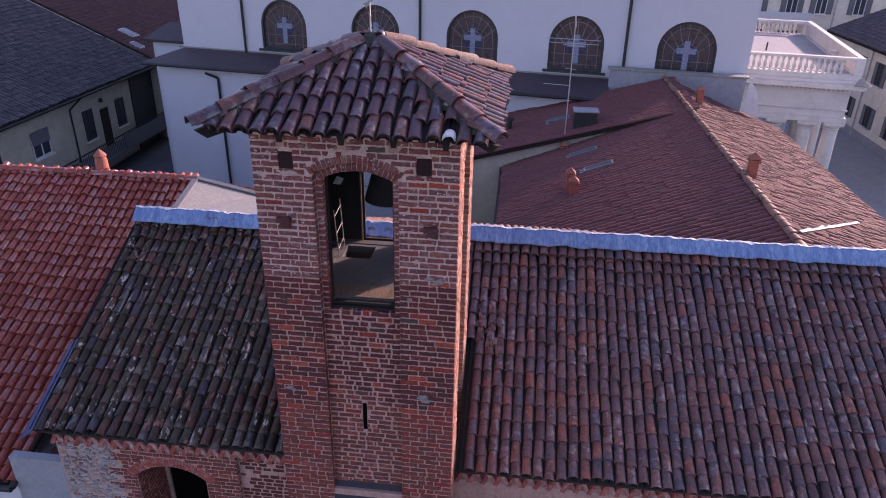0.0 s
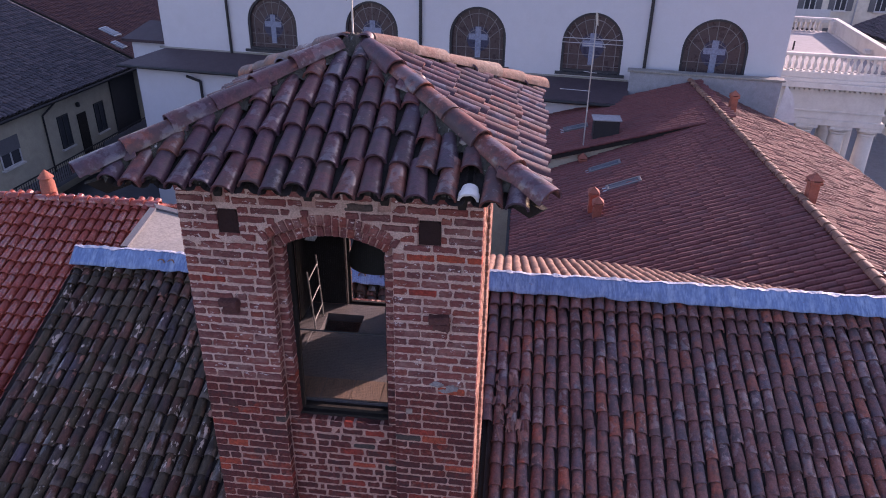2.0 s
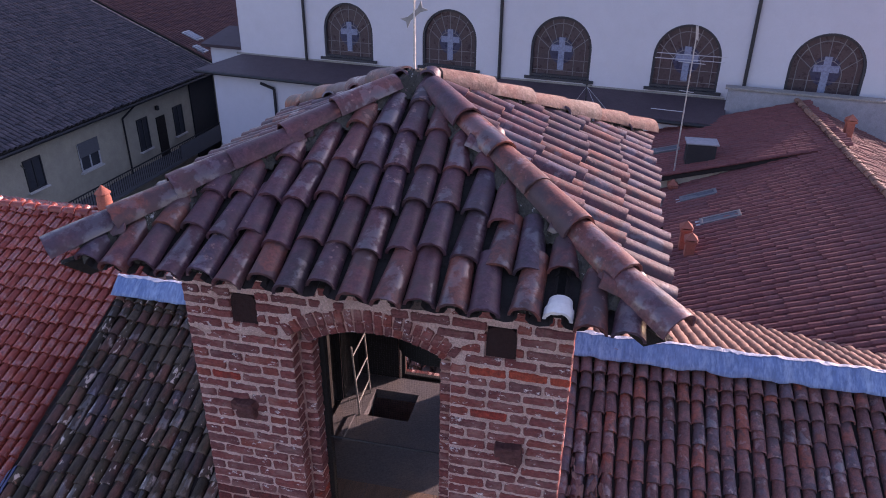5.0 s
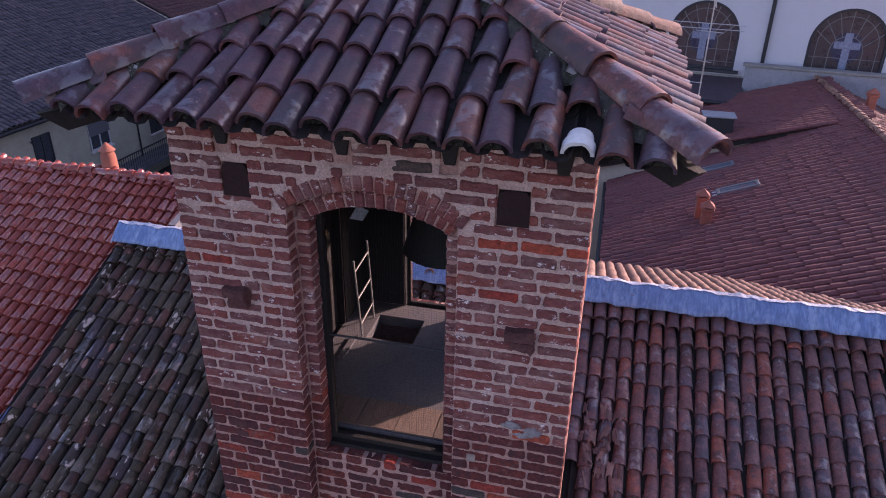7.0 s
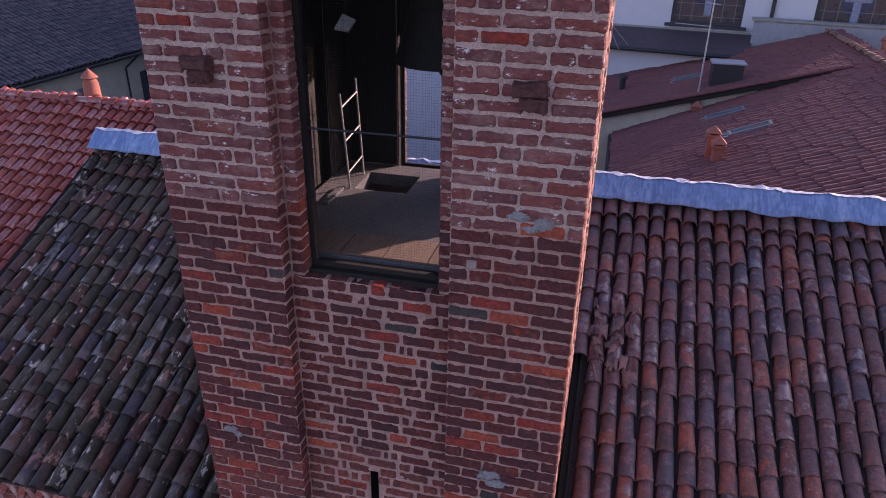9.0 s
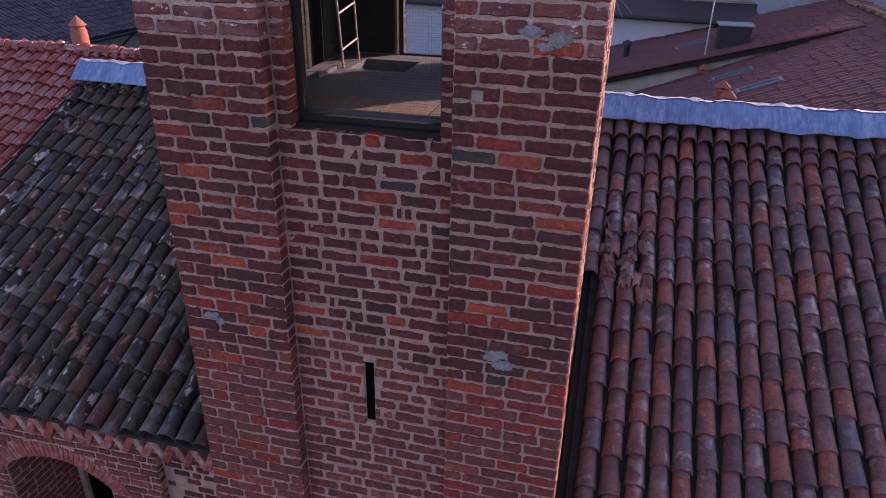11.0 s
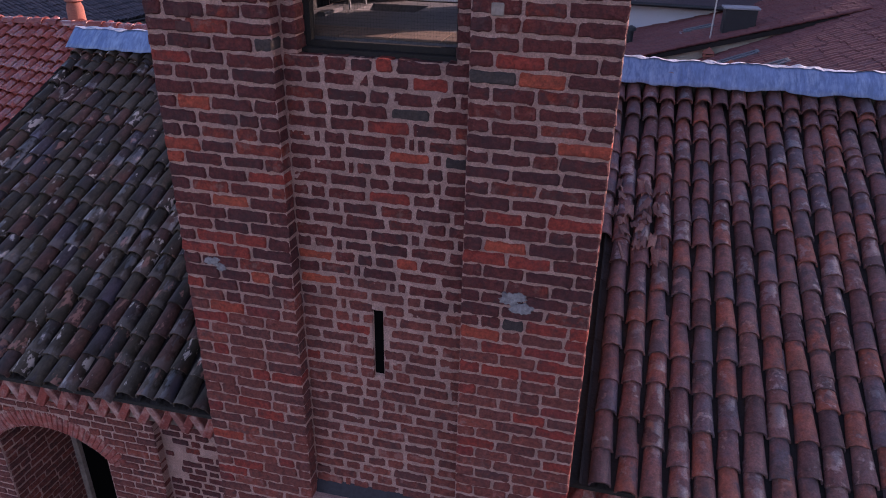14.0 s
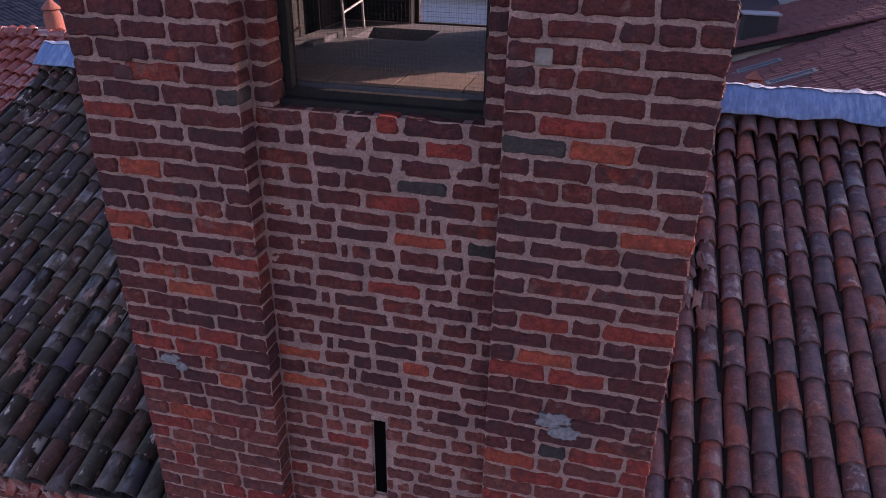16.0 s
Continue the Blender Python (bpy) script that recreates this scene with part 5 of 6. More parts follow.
fr = roof_frame((RX1, RRY, rz(RRY) + 0.03), (0, 1, 0), (-1, 0, 0))
sp = [(k % 4, fr @ Matrix.Translation((0, k * 0.36, 0.03)) @ pose(0, 0, 0, -2, 0, rr.uniform(-1, 1))) for k in range(36)]
lay("ridge_tile", RIDGE, sp, rdeck, M_RED, lambda p: True, 60, smooth=35)
g = Geo()
g.tube((RX0, REY - 0.08, rz(REY) - 0.06), (NX + 0.05, REY - 0.08, rz(REY) - 0.06), 0.08, seg=10)
g.tube((NX + 0.07, REY - 0.1, rz(REY) - 0.03), (NX + 0.07, NY, rz(NY) - 0.03), 0.07, seg=10)
part("gutter", g, M_DARKMETAL, red, "dark metal eaves gutter", smooth=40)
ch = thing("chimney_pot", (-9.75, 9.15, 8.4), "orange terracotta chimney pot with a conical cap", "chimney")
part("pot", Geo().lathe((-9.75, 9.15, 8.3), [(0.19, 0), (0.17, 0.55), (0.14, 0.62), (0.13, 0.66)], 12), M_TERRA, ch, smooth=40)
part("cap", Geo().lathe((-9.75, 9.15, 8.94), [(0.13, 0), (0.19, 0.03), (0.08, 0.15), (0.02, 0.22)], 12), M_TERRA, ch, smooth=40)
# pale roof lantern behind the ridge
box = thing("roof_lantern", (-5.0, 7.0, 7.6), "pale sheet-metal roof lantern behind the church ridge", "skylight")
LA, LB, LC, LD = Vector((-5.9, 5.95, 8.85)), Vector((-3.9, 5.95, 8.8)), Vector((-4.5, 7.6, 8.64)), Vector((-6.1, 7.6, 8.98))
part("body", Geo().slab([LA, LB, LC, LD], 0.7), M_PALE, box, "cream painted metal sheets")
up = Vector((0, 0, 0.05))
part("rim", Geo().slab([LD + up, LC + up, LC + up + Vector((0, 0.12, 0.03)), LD + up + Vector((-0.1, 0.12, 0.05))], 0.12).slab([LA + up + Vector((-0.15, 0, 0)), LA + up, LD + up, LD + up + Vector((-0.15, 0, 0))], 0.12), M_SHUTTER, box, "grey metal rim")

# ---- wing behind the church: two tiled roofs ----
wing = thing("rear_wing", (8, 12, 0), "long rear wing with dull red tiled gable roof", "house")
AX0, AXR, AX1, AY0, AY1, AZR, AS = 1.75, 8.78, 14.3, 6.0, 18.5, 8.72, 0.388
az = lambda x: AZR - AS * abs(x - AXR)
g = Geo()
g.slab([(AX0, AY0, az(AX0)), (AXR, AY0, AZR), (AXR, AY1, AZR), (AX0, AY1, az(AX0))], 0.1)
g.slab([(AXR, AY0, AZR), (AX1, AY0, az(AX1)), (AX1, 24.0, az(AX1)), (AXR, 24.0, AZR)], 0.1)
wdeck = part("roof", g, M_DECK, wing, "dull red tiled roof")
g = Geo()
g.box(AX0 + 0.35, AX1 - 0.4, AY0, AY1 - 0.02, 0, az(AX0) - 0.12)
part("wall", g, M_BEIGE, wing)
TILE_W = [barrel(0.36, 0.10, 0.088, 0.010, 5, 700 + s) for s in range(4)]
fr = roof_frame((AX0, AY1, az(AX0)), (0, -1, 0), (1, 0, AS))
wl = math.hypot(AXR - AX0, AS * (AXR - AX0)) - 0.05
sp = tile_spots(fr, AY1 - AY0, wl, 0.225, 0.29, TILE_W, rr, None, tilt=0.9, wobble=0.005, lift=0.02, turn=0.9)
lay("tile", TILE_W, sp, wdeck, M_WING, lambda p: 3.0 < p.x < 8.5 and 7 < p.y < 12.2, 300, smooth=35, rest_name="tile_field", rest_label="dull red tiles in even rows")
part("channel_tiles", channels(fr, AY1 - AY0, wl, 0.225, None, 0.06, 0.29), M_WING[1], wdeck, smooth=40)
fr = roof_frame((AX1, AY0, az(AX1)), (0, 1, 0), (-1, 0, AS))
we = math.hypot(AX1 - AXR, AS * (AX1 - AXR)) - 0.05
sp = tile_spots(fr, 24.0 - AY0, we, 0.225, 0.36, TILE_W, rr, None, tilt=1.8, wobble=0.015, lift=0.025, turn=2.5)
lay("tile", TILE_W, sp, wdeck, M_EAST, lambda p: 7 < p.y < 14, 300, smooth=35, rest_name="tile_field", rest_label="sunlit weathered tiles")
part("channel_tiles", channels(fr, 24.0 - AY0, we, 0.225, None, 0.06), M_EAST[1], wdeck, smooth=40)
fr = roof_frame((AXR, AY0, AZR + 0.04), (1, 0, 0), (0, 1, 0))
# ridge tiles take the same painted sunlit colour
sp = [(k % 4, fr @ Matrix.Translation((rr.uniform(-0.01, 0.01), k * 0.36, 0.05)) @ pose(0, 0, 0, -2, 0, rr.uniform(-2, 2))) for k in range(50)]
lay("ridge_tile", RIDGE, sp, wdeck, M_SUNNY, lambda p: True, 60, smooth=35)
g = Geo()
nrm = Vector((AS, 0, 1)).normalized()
for k in range(24):
    f0, f1 = k / 24, (k + 1) / 24
    p, q = (Vector((9.1, 7.15, az(9.1))).lerp(Vector((12.36, 11.05, az(12.36))), f) + nrm * (0.15 + 0.03 * noise.noise(Vector((f * 9, 2.0, 1.0)))) for f in (f0, f1))
    side = Vector((-0.62, 0.74, 0.24)) * (0.09 + 0.07 * noise.noise(Vector((f0 * 14, 5.0, 1.0))))
    g.slab([p, q, q + side, p + side], 0.02)
tagged(part("torn_flashing", g, M_STONE, wing, "torn pale sheet along a break in the tiles"), kind="stuff")
g = Geo()
g.tube((AX0 - 0.06, AY0, az(AX0) - 0.06), (AX0 - 0.06, AY1, az(AX0) - 0.06), 0.07, seg=10)
g.tube((AX0 + 0.1, AY1 - 0.3, 0), (AX0 + 0.1, AY1 - 0.3, az(AX0) - 0.1), 0.05, seg=8)
part("gutter", g, M_DARKMETAL, wing, smooth=40)
wingb = thing("far_wing", (5, 21.5, 0), "beige far wing with a dark low-pitched tiled roof", "house")
BX0 = -1.5
bz = lambda x: 6.45 + (8.78 - 6.45) / (9.05 - 0.6) * (x - 0.6)
g = Geo()
g.prism([(BX0 + 0.3, 0), (9.0, 0), (9.0, bz(9.0) - 0.16), (BX0 + 0.3, bz(BX0) - 0.1)], Matrix.Identity(4), 18.52, 23.4)
part("wall", g, M_BEIGE, wingb, "beige rendered wall")
g = Geo()
g.slab([(BX0, 18.35, bz(BX0)), (9.05, 18.35, bz(9.05)), (9.05, 23.9, bz(9.05)), (BX0, 23.9, bz(BX0))], 0.14)
bdeck = part("roof", g, M_WOOD, wingb, "dull red low-pitched roof")
fr = roof_frame((BX0, 23.9, bz(BX0)), (0, -1, 0), (1, 0, 0.2757))
bl = math.hypot(9.05 - BX0, bz(9.05) - bz(BX0)) - 0.05
sp = tile_spots(fr, 23.9 - 18.35, bl, 0.225, 0.29, TILE_W, rr, None, tilt=0.9, wobble=0.005, lift=0.02, turn=0.9)
lay("tile", TILE_W, sp, bdeck, M_WING, None, 0, smooth=35, rest_name="tile_field", rest_label="dull red tiles")
part("channel_tiles", channels(fr, 23.9 - 18.35, bl, 0.225, None, 0.06, 0.29), M_WING[1], bdeck, smooth=40)


def on_slope(x, y, zf, slope, dz=0.0):
    """A frame on a slope that rises towards +x."""
    m = roof_frame((x, y, zf(x) + dz), (0, -1, 0), (1, 0, slope))
    return m


def skylight(x, y, zf, slope, across, up):
    m = on_slope(x, y, zf, slope)
    t = thing("skylight", m.translation, "flat roof skylight with a grey metal frame", "skylight", "skylights on the red roofs")
    a, u = across / 2, up / 2
    g = Geo()
    for q in ((-a, a, -u, -u + 0.09), (-a, a, u - 0.09, u), (-a, -a + 0.09, -u + 0.09, u - 0.09), (a - 0.09, a, -u + 0.09, u - 0.09)):
        g.box(*q, 0.02, 0.14, m)
    part("frame", g, M_SHUTTER, t, bevel=0.01)
    part("pane", Geo().box(-a + 0.08, a - 0.08, -u + 0.08, u - 0.08, 0.05, 0.12, m), M_SKYGLASS, t)
    part("apron", Geo().box(-a - 0.05, a + 0.05, -u - 0.12, -u, 0.02, 0.09, m), M_ZINC, t)


skylight(5.2, 15.05, az, AS, 0.42, 1.1)
skylight(4.83, 17.05, az, AS, 0.42, 1.1)
skylight(4.05, 20.85, bz, 0.2757, 0.5, 0.95)


def terracotta_chimney(x, y, z, label, two=False, h=0.75):
    t = thing("chimney", (x, y, z), label, "chimney", "small roof chimneys")
    g = Geo()
    g.box(x - 0.12, x + 0.12, y - 0.12, y + 0.12, z - 0.3, z + h - 0.15)
    part("shaft", g, M_TERRA, t, bevel=0.01)
    g = Geo()
    g.box(x - 0.16, x + 0.16, y - 0.16, y + 0.16, z + h - 0.15, z + h - 0.08)
    part("collar", g, M_TERRA, t, bevel=0.01)
    g = Geo()
    q, zz = 0.17, z + h - 0.04
    g.add([(x - q, y - q, zz), (x + q, y - q, zz), (x + q, y + q, zz), (x - q, y + q, zz), (x, y, zz + 0.17)], [(3, 2, 1, 0), (0, 1, 4), (1, 2, 4), (2, 3, 4), (3, 0, 4)])
    part("cap", g, M_TERRA, t)
    for sx in (-1, 1):
        for sy in (-1, 1):
            part("cap_post", Geo().box(x + sx * 0.11 - 0.03, x + sx * 0.11 + 0.03, y + sy * 0.11 - 0.03, y + sy * 0.11 + 0.03, z + h - 0.08, z + h - 0.04), M_TERRA, t)


terracotta_chimney(9.06, 11.1, 8.56, "small terracotta chimney on the sunlit slope")
terracotta_chimney(9.62, 20.5, 8.38, "small terracotta chimney on the sunlit slope")
terracotta_chimney(4.12, 13.75, 6.9, "orange terracotta chimney, one of a close pair", h=0.75)
terracotta_chimney(4.22, 13.3, 6.9, "orange terracotta chimney, one of a close pair", h=0.62)
terracotta_chimney(4.15, 18.25, 6.85, "dull terracotta chimney beside the aerial mast", h=0.35)
bc = thing("black_chimney", (4.9, 19.2, 7.6), "wide dark chimney stack with a pale cap slab", "chimney")
part("shaft", Geo().box(4.5, 5.4, 18.9, 19.5, 7.2, 8.33), M_DARKMETAL, bc, bevel=0.015)
part("cap_slab", Geo().box(4.44, 5.46, 18.84, 19.56, 8.335, 8.39), M_GREYWALL, bc, bevel=0.01)
vt = thing("vent_pipe", (1.9, 21.0, 6.8), "short dark roof vent pipe with a cap", "vent")
part("pipe", Geo().lathe((1.9, 21.0, 6.6), [(0.1, 0), (0.1, 0.7)], 10), M_DARKMETAL, vt, smooth=40)
part("cap", Geo().lathe((1.9, 21.0, 7.3), [(0.18, 0), (0.16, 0.1), (0.03, 0.16)], 10), M_DARKMETAL, vt, smooth=40)

aerial = thing("tv_aerial", (4.14, 18.3, 6.9), "tall thin television aerial mast with cross bars", "aerial")
part("mast", Geo().tube((4.14, 18.45, 6.8), (4.14, 18.45, 12.1), 0.026, 0.018), M_STEEL, aerial, smooth=40)
for z, a, b in ((11.25, -1.05, 1.0), (11.1, -1.1, 0.95), (11.02, -0.4, 0.4), (10.15, -0.25, 0.2), (9.53, -1.0, 0.05)):
    part("crossbar", Geo().tube((4.14 + a, 18.45, z), (4.14 + b, 18.5, z - 0.06), 0.012), M_STEEL, aerial, smooth=40)
for k in range(6):
    part("dipole", Geo().tube((4.16, 18.1 + k * 0.12, 11.7), (4.12, 18.1 + k * 0.12, 12.05), 0.01), M_STEEL, aerial)

# ---- white parish church behind ----
CH = Matrix.Translation((6.0, 25.7, 0)) @ Matrix.Rotation(radians(-9.09), 4, "Z")
hall = thing("parish_church", (6.0, 25.7, 0), "large white plastered church with arched stained-glass windows", "church")
WIN = [-16.7, -11.5, -6.36, -1.2, 3.88]
WZ, WR, WS = 8.57, 1.32, 9.81
A0, A1, ZT = -23.0, 6.65, 15.5


def arch_line(r, bottom, spring, n=20):
    """Outline of a round-headed opening, counterclockwise from its lower left corner."""
    return [(-r, bottom), (r, bottom)] + [(r * math.cos(math.pi * i / n), spring + r * math.sin(math.pi * i / n)) for i in range(n + 1)]


def white_box(name, a0, a1, b0, b1, z0, z1, material, label="", bevel=0.0):
    return part(name, Geo().box(a0, a1, b0, b1, z0, z1, CH), material, hall, label, bevel=bevel)


edges = [A0] + [e for c in WIN for e in (c - WR, c + WR)] + [A1]
for k in range(0, len(edges), 2):
    white_box("wall_pier", edges[k], edges[k + 1], 0, 0.5, 0, ZT, M_WHITE, "smooth white plastered wall")
for c in WIN:
    white_box("wall_apron", c - WR, c + WR, 0, 0.5, 0, WZ, M_WHITE)
    n = 20
    low = [(c - WR * math.cos(math.pi * i / n), WS + WR * math.sin(math.pi * i / n)) for i in range(n + 1)]
    part("wall_head", Geo().prism(low + [(c + WR, ZT), (c - WR, ZT)], CH, 0, 0.5), M_WHITE, hall)
white_box("end_wall", A1 - 0.5, A1 - 0.001, 0.5, 14, 0, ZT, M_WHITE)
white_box("end_wall", A0, A0 + 0.5, 0.5, 14, 0, ZT, M_WHITE)
white_box("rear_wall", A0, A1, 14, 14.5, 0, ZT, M_WHITE)
g = Geo()
g.slab([CH @ Vector(p) for p in ((A0 - 0.5, -0.6, ZT), (A1 + 0.5, -0.6, ZT), (A1 + 0.5, 7, ZT + 3), (A0 - 0.5, 7, ZT + 3))], 0.2)
g.slab([CH @ Vector(p) for p in ((A0 - 0.5, 7, ZT + 3), (A1 + 0.5, 7, ZT + 3), (A1 + 0.5, 15, ZT), (A0 - 0.5, 15, ZT))], 0.2)
part("roof", g, M_FARRED[1], hall, "dull red tiled nave roof")

for c in WIN:
    m = CH @ Matrix.Translation((c, 0, 0))
    g = Geo().prism(arch_line(WR - 0.02, WZ, WS), m, 0.16, 0.2)
    win = part("window", g, M_LEAD, hall, "round-headed dark stained-glass window with a pale cross")
    ol, il = arch_line(WR + 0.01, WZ, WS, 24), arch_line(WR - 0.1, WZ + 0.1, WS, 24)
    g = Geo()
    k = len(ol)
    vs = [m @ Vector((x, d, z)) for d in (0.04, 0.16) for x, z in ol + il]
    fs = []
    for i in range(k):
        j = (i + 1) % k
        fs += [(i, j, k + j, k + i), (2 * k + i, 3 * k + i, 3 * k + j, 2 * k + j), (i, 2 * k + i, 2 * k + j, j), (k + i, k + j, 3 * k + j, 3 * k + i)]
    g.add(vs, fs)
    part("frame", g, M_FRAME, win, "dark frame")
    part("sill", Geo().box(-WR - 0.2, WR + 0.2, -0.13, 0.1, WZ - 0.12, WZ, m), M_FRAME, win, "dark projecting sill")
    g = Geo()
    for i in range(1, 8):
        a = math.pi * i / 8
        g.tube(m @ Vector((0.56 * math.cos(a), 0.15, WS + 0.56 * math.sin(a) - 0.25)), m @ Vector((1.22 * math.cos(a), 0.15, WS + 1.22 * math.sin(a))), 0.016, seg=4)
    for r, dz in ((0.56, -0.25), (1.02, 0.0)):
        pts = [m @ Vector((r * math.cos(math.pi * i / 16), 0.15, WS + dz + r * math.sin(math.pi * i / 16))) for i in range(17)]
        for p, q in zip(pts, pts[1:]):
            g.tube(p, q, 0.016, seg=4)
        for s in (-1, 1):
            g.tube(m @ Vector((s * r, 0.15, WZ + 0.1)), m @ Vector((s * r, 0.15, WS + dz)), 0.016, seg=4)
    for z in (WZ + 0.28, WZ + 0.75):
        g.tube(m @ Vector((-1.22, 0.15, z)), m @ Vector((1.22, 0.15, z)), 0.012, seg=4)
    part("leading", g, mat_lead_bar, win, "thin pale leading")
    cross = part("cross", Geo().box(-0.13, 0.13, 0.13, 0.158, WZ + 0.32, WZ + 1.68, m).box(-0.44, -0.131, 0.13, 0.158, WZ + 1.1, WZ + 1.36, m).box(0.131, 0.44, 0.13, 0.158, WZ + 1.1, WZ + 1.36, m), M_CROSS, win, "pale blue-white glass cross")
    part("roundel", Geo().prism([(0.52 * math.cos(2 * math.pi * i / 20), WS - 0.1 + 0.52 * math.sin(2 * math.pi * i / 20) * 1.1) for i in range(20)], m, 0.152, 0.159), M_BLUEGLASS, win, "deep blue glass around the cross")
    white_box("blind_wall", c - WR, c + WR, 0.45, 0.49, WZ, WS + WR, M_FRAME)

for a, z0, z1, b in ((-19.05, 8.3, ZT, -0.09), (-9.05, 8.3, ZT, -0.09), (1.12, 8.9, ZT, -0.09), (-19.45, 0, 7.35, -2.5)):
    g = Geo().tube(CH @ Vector((a, b, z0)), CH @ Vector((a, b, z1)), 0.07)
    if z1 < 8:
        g.tube(CH @ Vector((a, b, z1)), CH @ Vector((a - 0.5, b - 0.35, z1 + 0.3)), 0.07)
    part("downpipe", g, M_DARKMETAL, hall, "dark metal downpipe", smooth=40)
# side aisle
white_box("aisle_wall", A0, 0.4, -2.4, -2.0, 0, 7.84, M_WHITE, "white plastered aisle wall")
white_box("aisle_end_wall", A0, A0 + 0.4, -2.0, 0, 0, 7.85, M_WHITE)
g = Geo()
g.slab([CH @ Vector(p) for p in ((A0 - 0.7, -2.85, 7.97), (0.6, -2.85, 7.97), (0.6, 0.02, 8.31), (A0 + 0.05, 0.02, 8.31))], 0.1)
part("aisle_roof", g, M_AISLE, hall, "dark lean-to aisle roof with a gutter")
part("aisle_gutter", Geo().tube(CH @ Vector((A0 - 0.7, -2.92, 7.9)), CH @ Vector((0.6, -2.92, 7.9)), 0.07, seg=10), M_DARKMETAL, hall, smooth=40)
white_box("aisle_flashing", A0 - 0.3, 0.5, -0.03, -0.002, 8.28, 8.38, M_PALE)
# transept block, lower lean-to
white_box("transept", A0 - 2.3, A0 - 0.01, 3.2, 12, 0, ZT, M_WHITE)
white_box("low_annex", A0 - 2.8, A0 - 0.01, 1.0, 3.1, 0, 8.4, M_WHITE)
g = Geo()
g.slab([CH @ Vector(p) for p in ((A0 - 3.1, 0.6, 8.5), (A0 + 0.0, 0.6, 8.5), (A0 + 0.0, 3.2, 9.1), (A0 - 3.1, 3.2, 9.1))], 0.16)
part("annex_roof", g, M_AISLE, hall, "dark lean-to roof")
# cement parapet in front of the last window, bright flashing
white_box("parapet", 0.55, 6.55, -1.15, -0.75, 7.2, 8.98, M_GREYWALL, "grey cement parapet", 0.02)
white_box("parapet_cap", 0.45, 6.65, -1.22, -0.68, 8.985, 9.06, M_PALE, "pale coping", 0.01)
white_box("parapet_return", 6.2, 6.55, -0.75, -0.002, 7.2, 8.98, M_GREYWALL)
g = Geo().slab([CH @ Vector(p) for p in ((6.56, -1.26, 7.55), (7.3, -1.3, 7.45), (7.12, -1.2, 8.35), (6.72, -1.2, 8.95))], 0.03)
part("end_flashing", g, M_STONE, hall, "sunlit pale sheet over the parapet end")

# portico with a balustraded terrace
porch = thing("portico", CH @ Vector((9.7, 13, 0)), "pale stone portico with columns and a balustraded roof terrace", "portico")
PA0, PA1, PB0, PB1 = 6.66, 13.2, 6.3, 20.8


def stone(name, a0, a1, b0, b1, z0, z1, label="", material=None, bevel=0.02):
    return part(name, Geo().box(a0, a1, b0, b1, z0, z1, CH), material or M_STONE, porch, label, bevel=bevel)


stone("entablature", PA0, PA1 - 0.25, PB0 + 0.25, PB1 - 0.25, 5.6, 7.35, "stone entablature")
stone("architrave", PA0, PA1 - 0.12, PB0 + 0.12, PB1 - 0.12, 5.45, 5.75)
stone("frieze_band", PA0, PA1 - 0.18, PB0 + 0.18, PB1 - 0.18, 6.1, 6.2)
stone("cornice", PA0, PA1 + 0.3, PB0 - 0.3, PB1 + 0.3, 7.35, 7.62, "projecting stone cornice")
stone("cornice", PA0, PA1 + 0.12, PB0 - 0.12, PB1 + 0.12, 7.62, 7.8)
stone("plinth", PA0, PA1, PB0, PB1, 7.8, 8.08)
stone("terrace_floor", PA0, PA1 - 0.5, PB0 + 0.5, PB1 - 0.5, 8.08, 8.12, "grey terrace paving", M_GREYWALL)
for k in range(28):
    stone("dentil", PA0 + 0.1 + k * 0.23, PA0 + 0.23 + k * 0.23, PB0 - 0.06, PB0 + 0.25, 7.2, 7.34, bevel=0.0)
RAIL = ((PA0, PA1, PB0, PB0 + 0.32), (PA1 - 0.32, PA1, PB0 + 0.33, PB1 - 0.33), (PA0, PA1, PB1 - 0.32, PB1))
for r in RAIL:
    stone("top_rail", *r, 8.83, 8.97, "stone handrail")
BAL = mesh_of("baluster", *(lambda q: (q.v, q.f))(Geo().lathe((0, 0, 0), [(0.1, 0), (0.1, 0.06), (0.05, 0.1), (0.11, 0.28), (0.1, 0.38), (0.045, 0.58), (0.09, 0.66), (0.1, 0.75)], 10)), M_STONE, 40)
spots = [(PA0 + 0.3 + 0.29 * k, PB0 + 0.16) for k in range(19)] + [(PA0 + 0.3 + 0.29 * k, PB1 - 0.16) for k in range(19)]
for a, b in spots:
    ob = adopt(new("baluster", BAL), porch)
    ob.matrix_basis = CH @ Matrix.Translation((a, b, 8.08))
stone("parapet_panel", PA1 - 0.25, PA1 - 0.07, PB0 + 1.1, PB1 - 1.1, 8.09, 8.83, "solid stone parapet")
for a, b in ((PA1 - 0.45, PB0 - 0.02), (PA1 - 0.45, PB1 - 0.98), (PA0 + 0.01, PB0 - 0.02)):
    stone("pedestal", a, a + 0.46 if a > 8 else a + 0.2, b, b + 1.0 if a > 8 else b + 0.36, 8.09, 8.86)
g = Geo()
g.slab([CH @ Vector(p) for p in ((PA1 - 0.4, PB0 - 0.55, 7.66), (PA1 + 0.5, PB0 - 0.45, 7.66), (PA1 + 0.45, PB0 + 0.6, 7.7), (PA1 + 0.02, PB0 + 0.1, 8.0))], 0.03)
part("corner_flashing", g, M_PALE, porch)
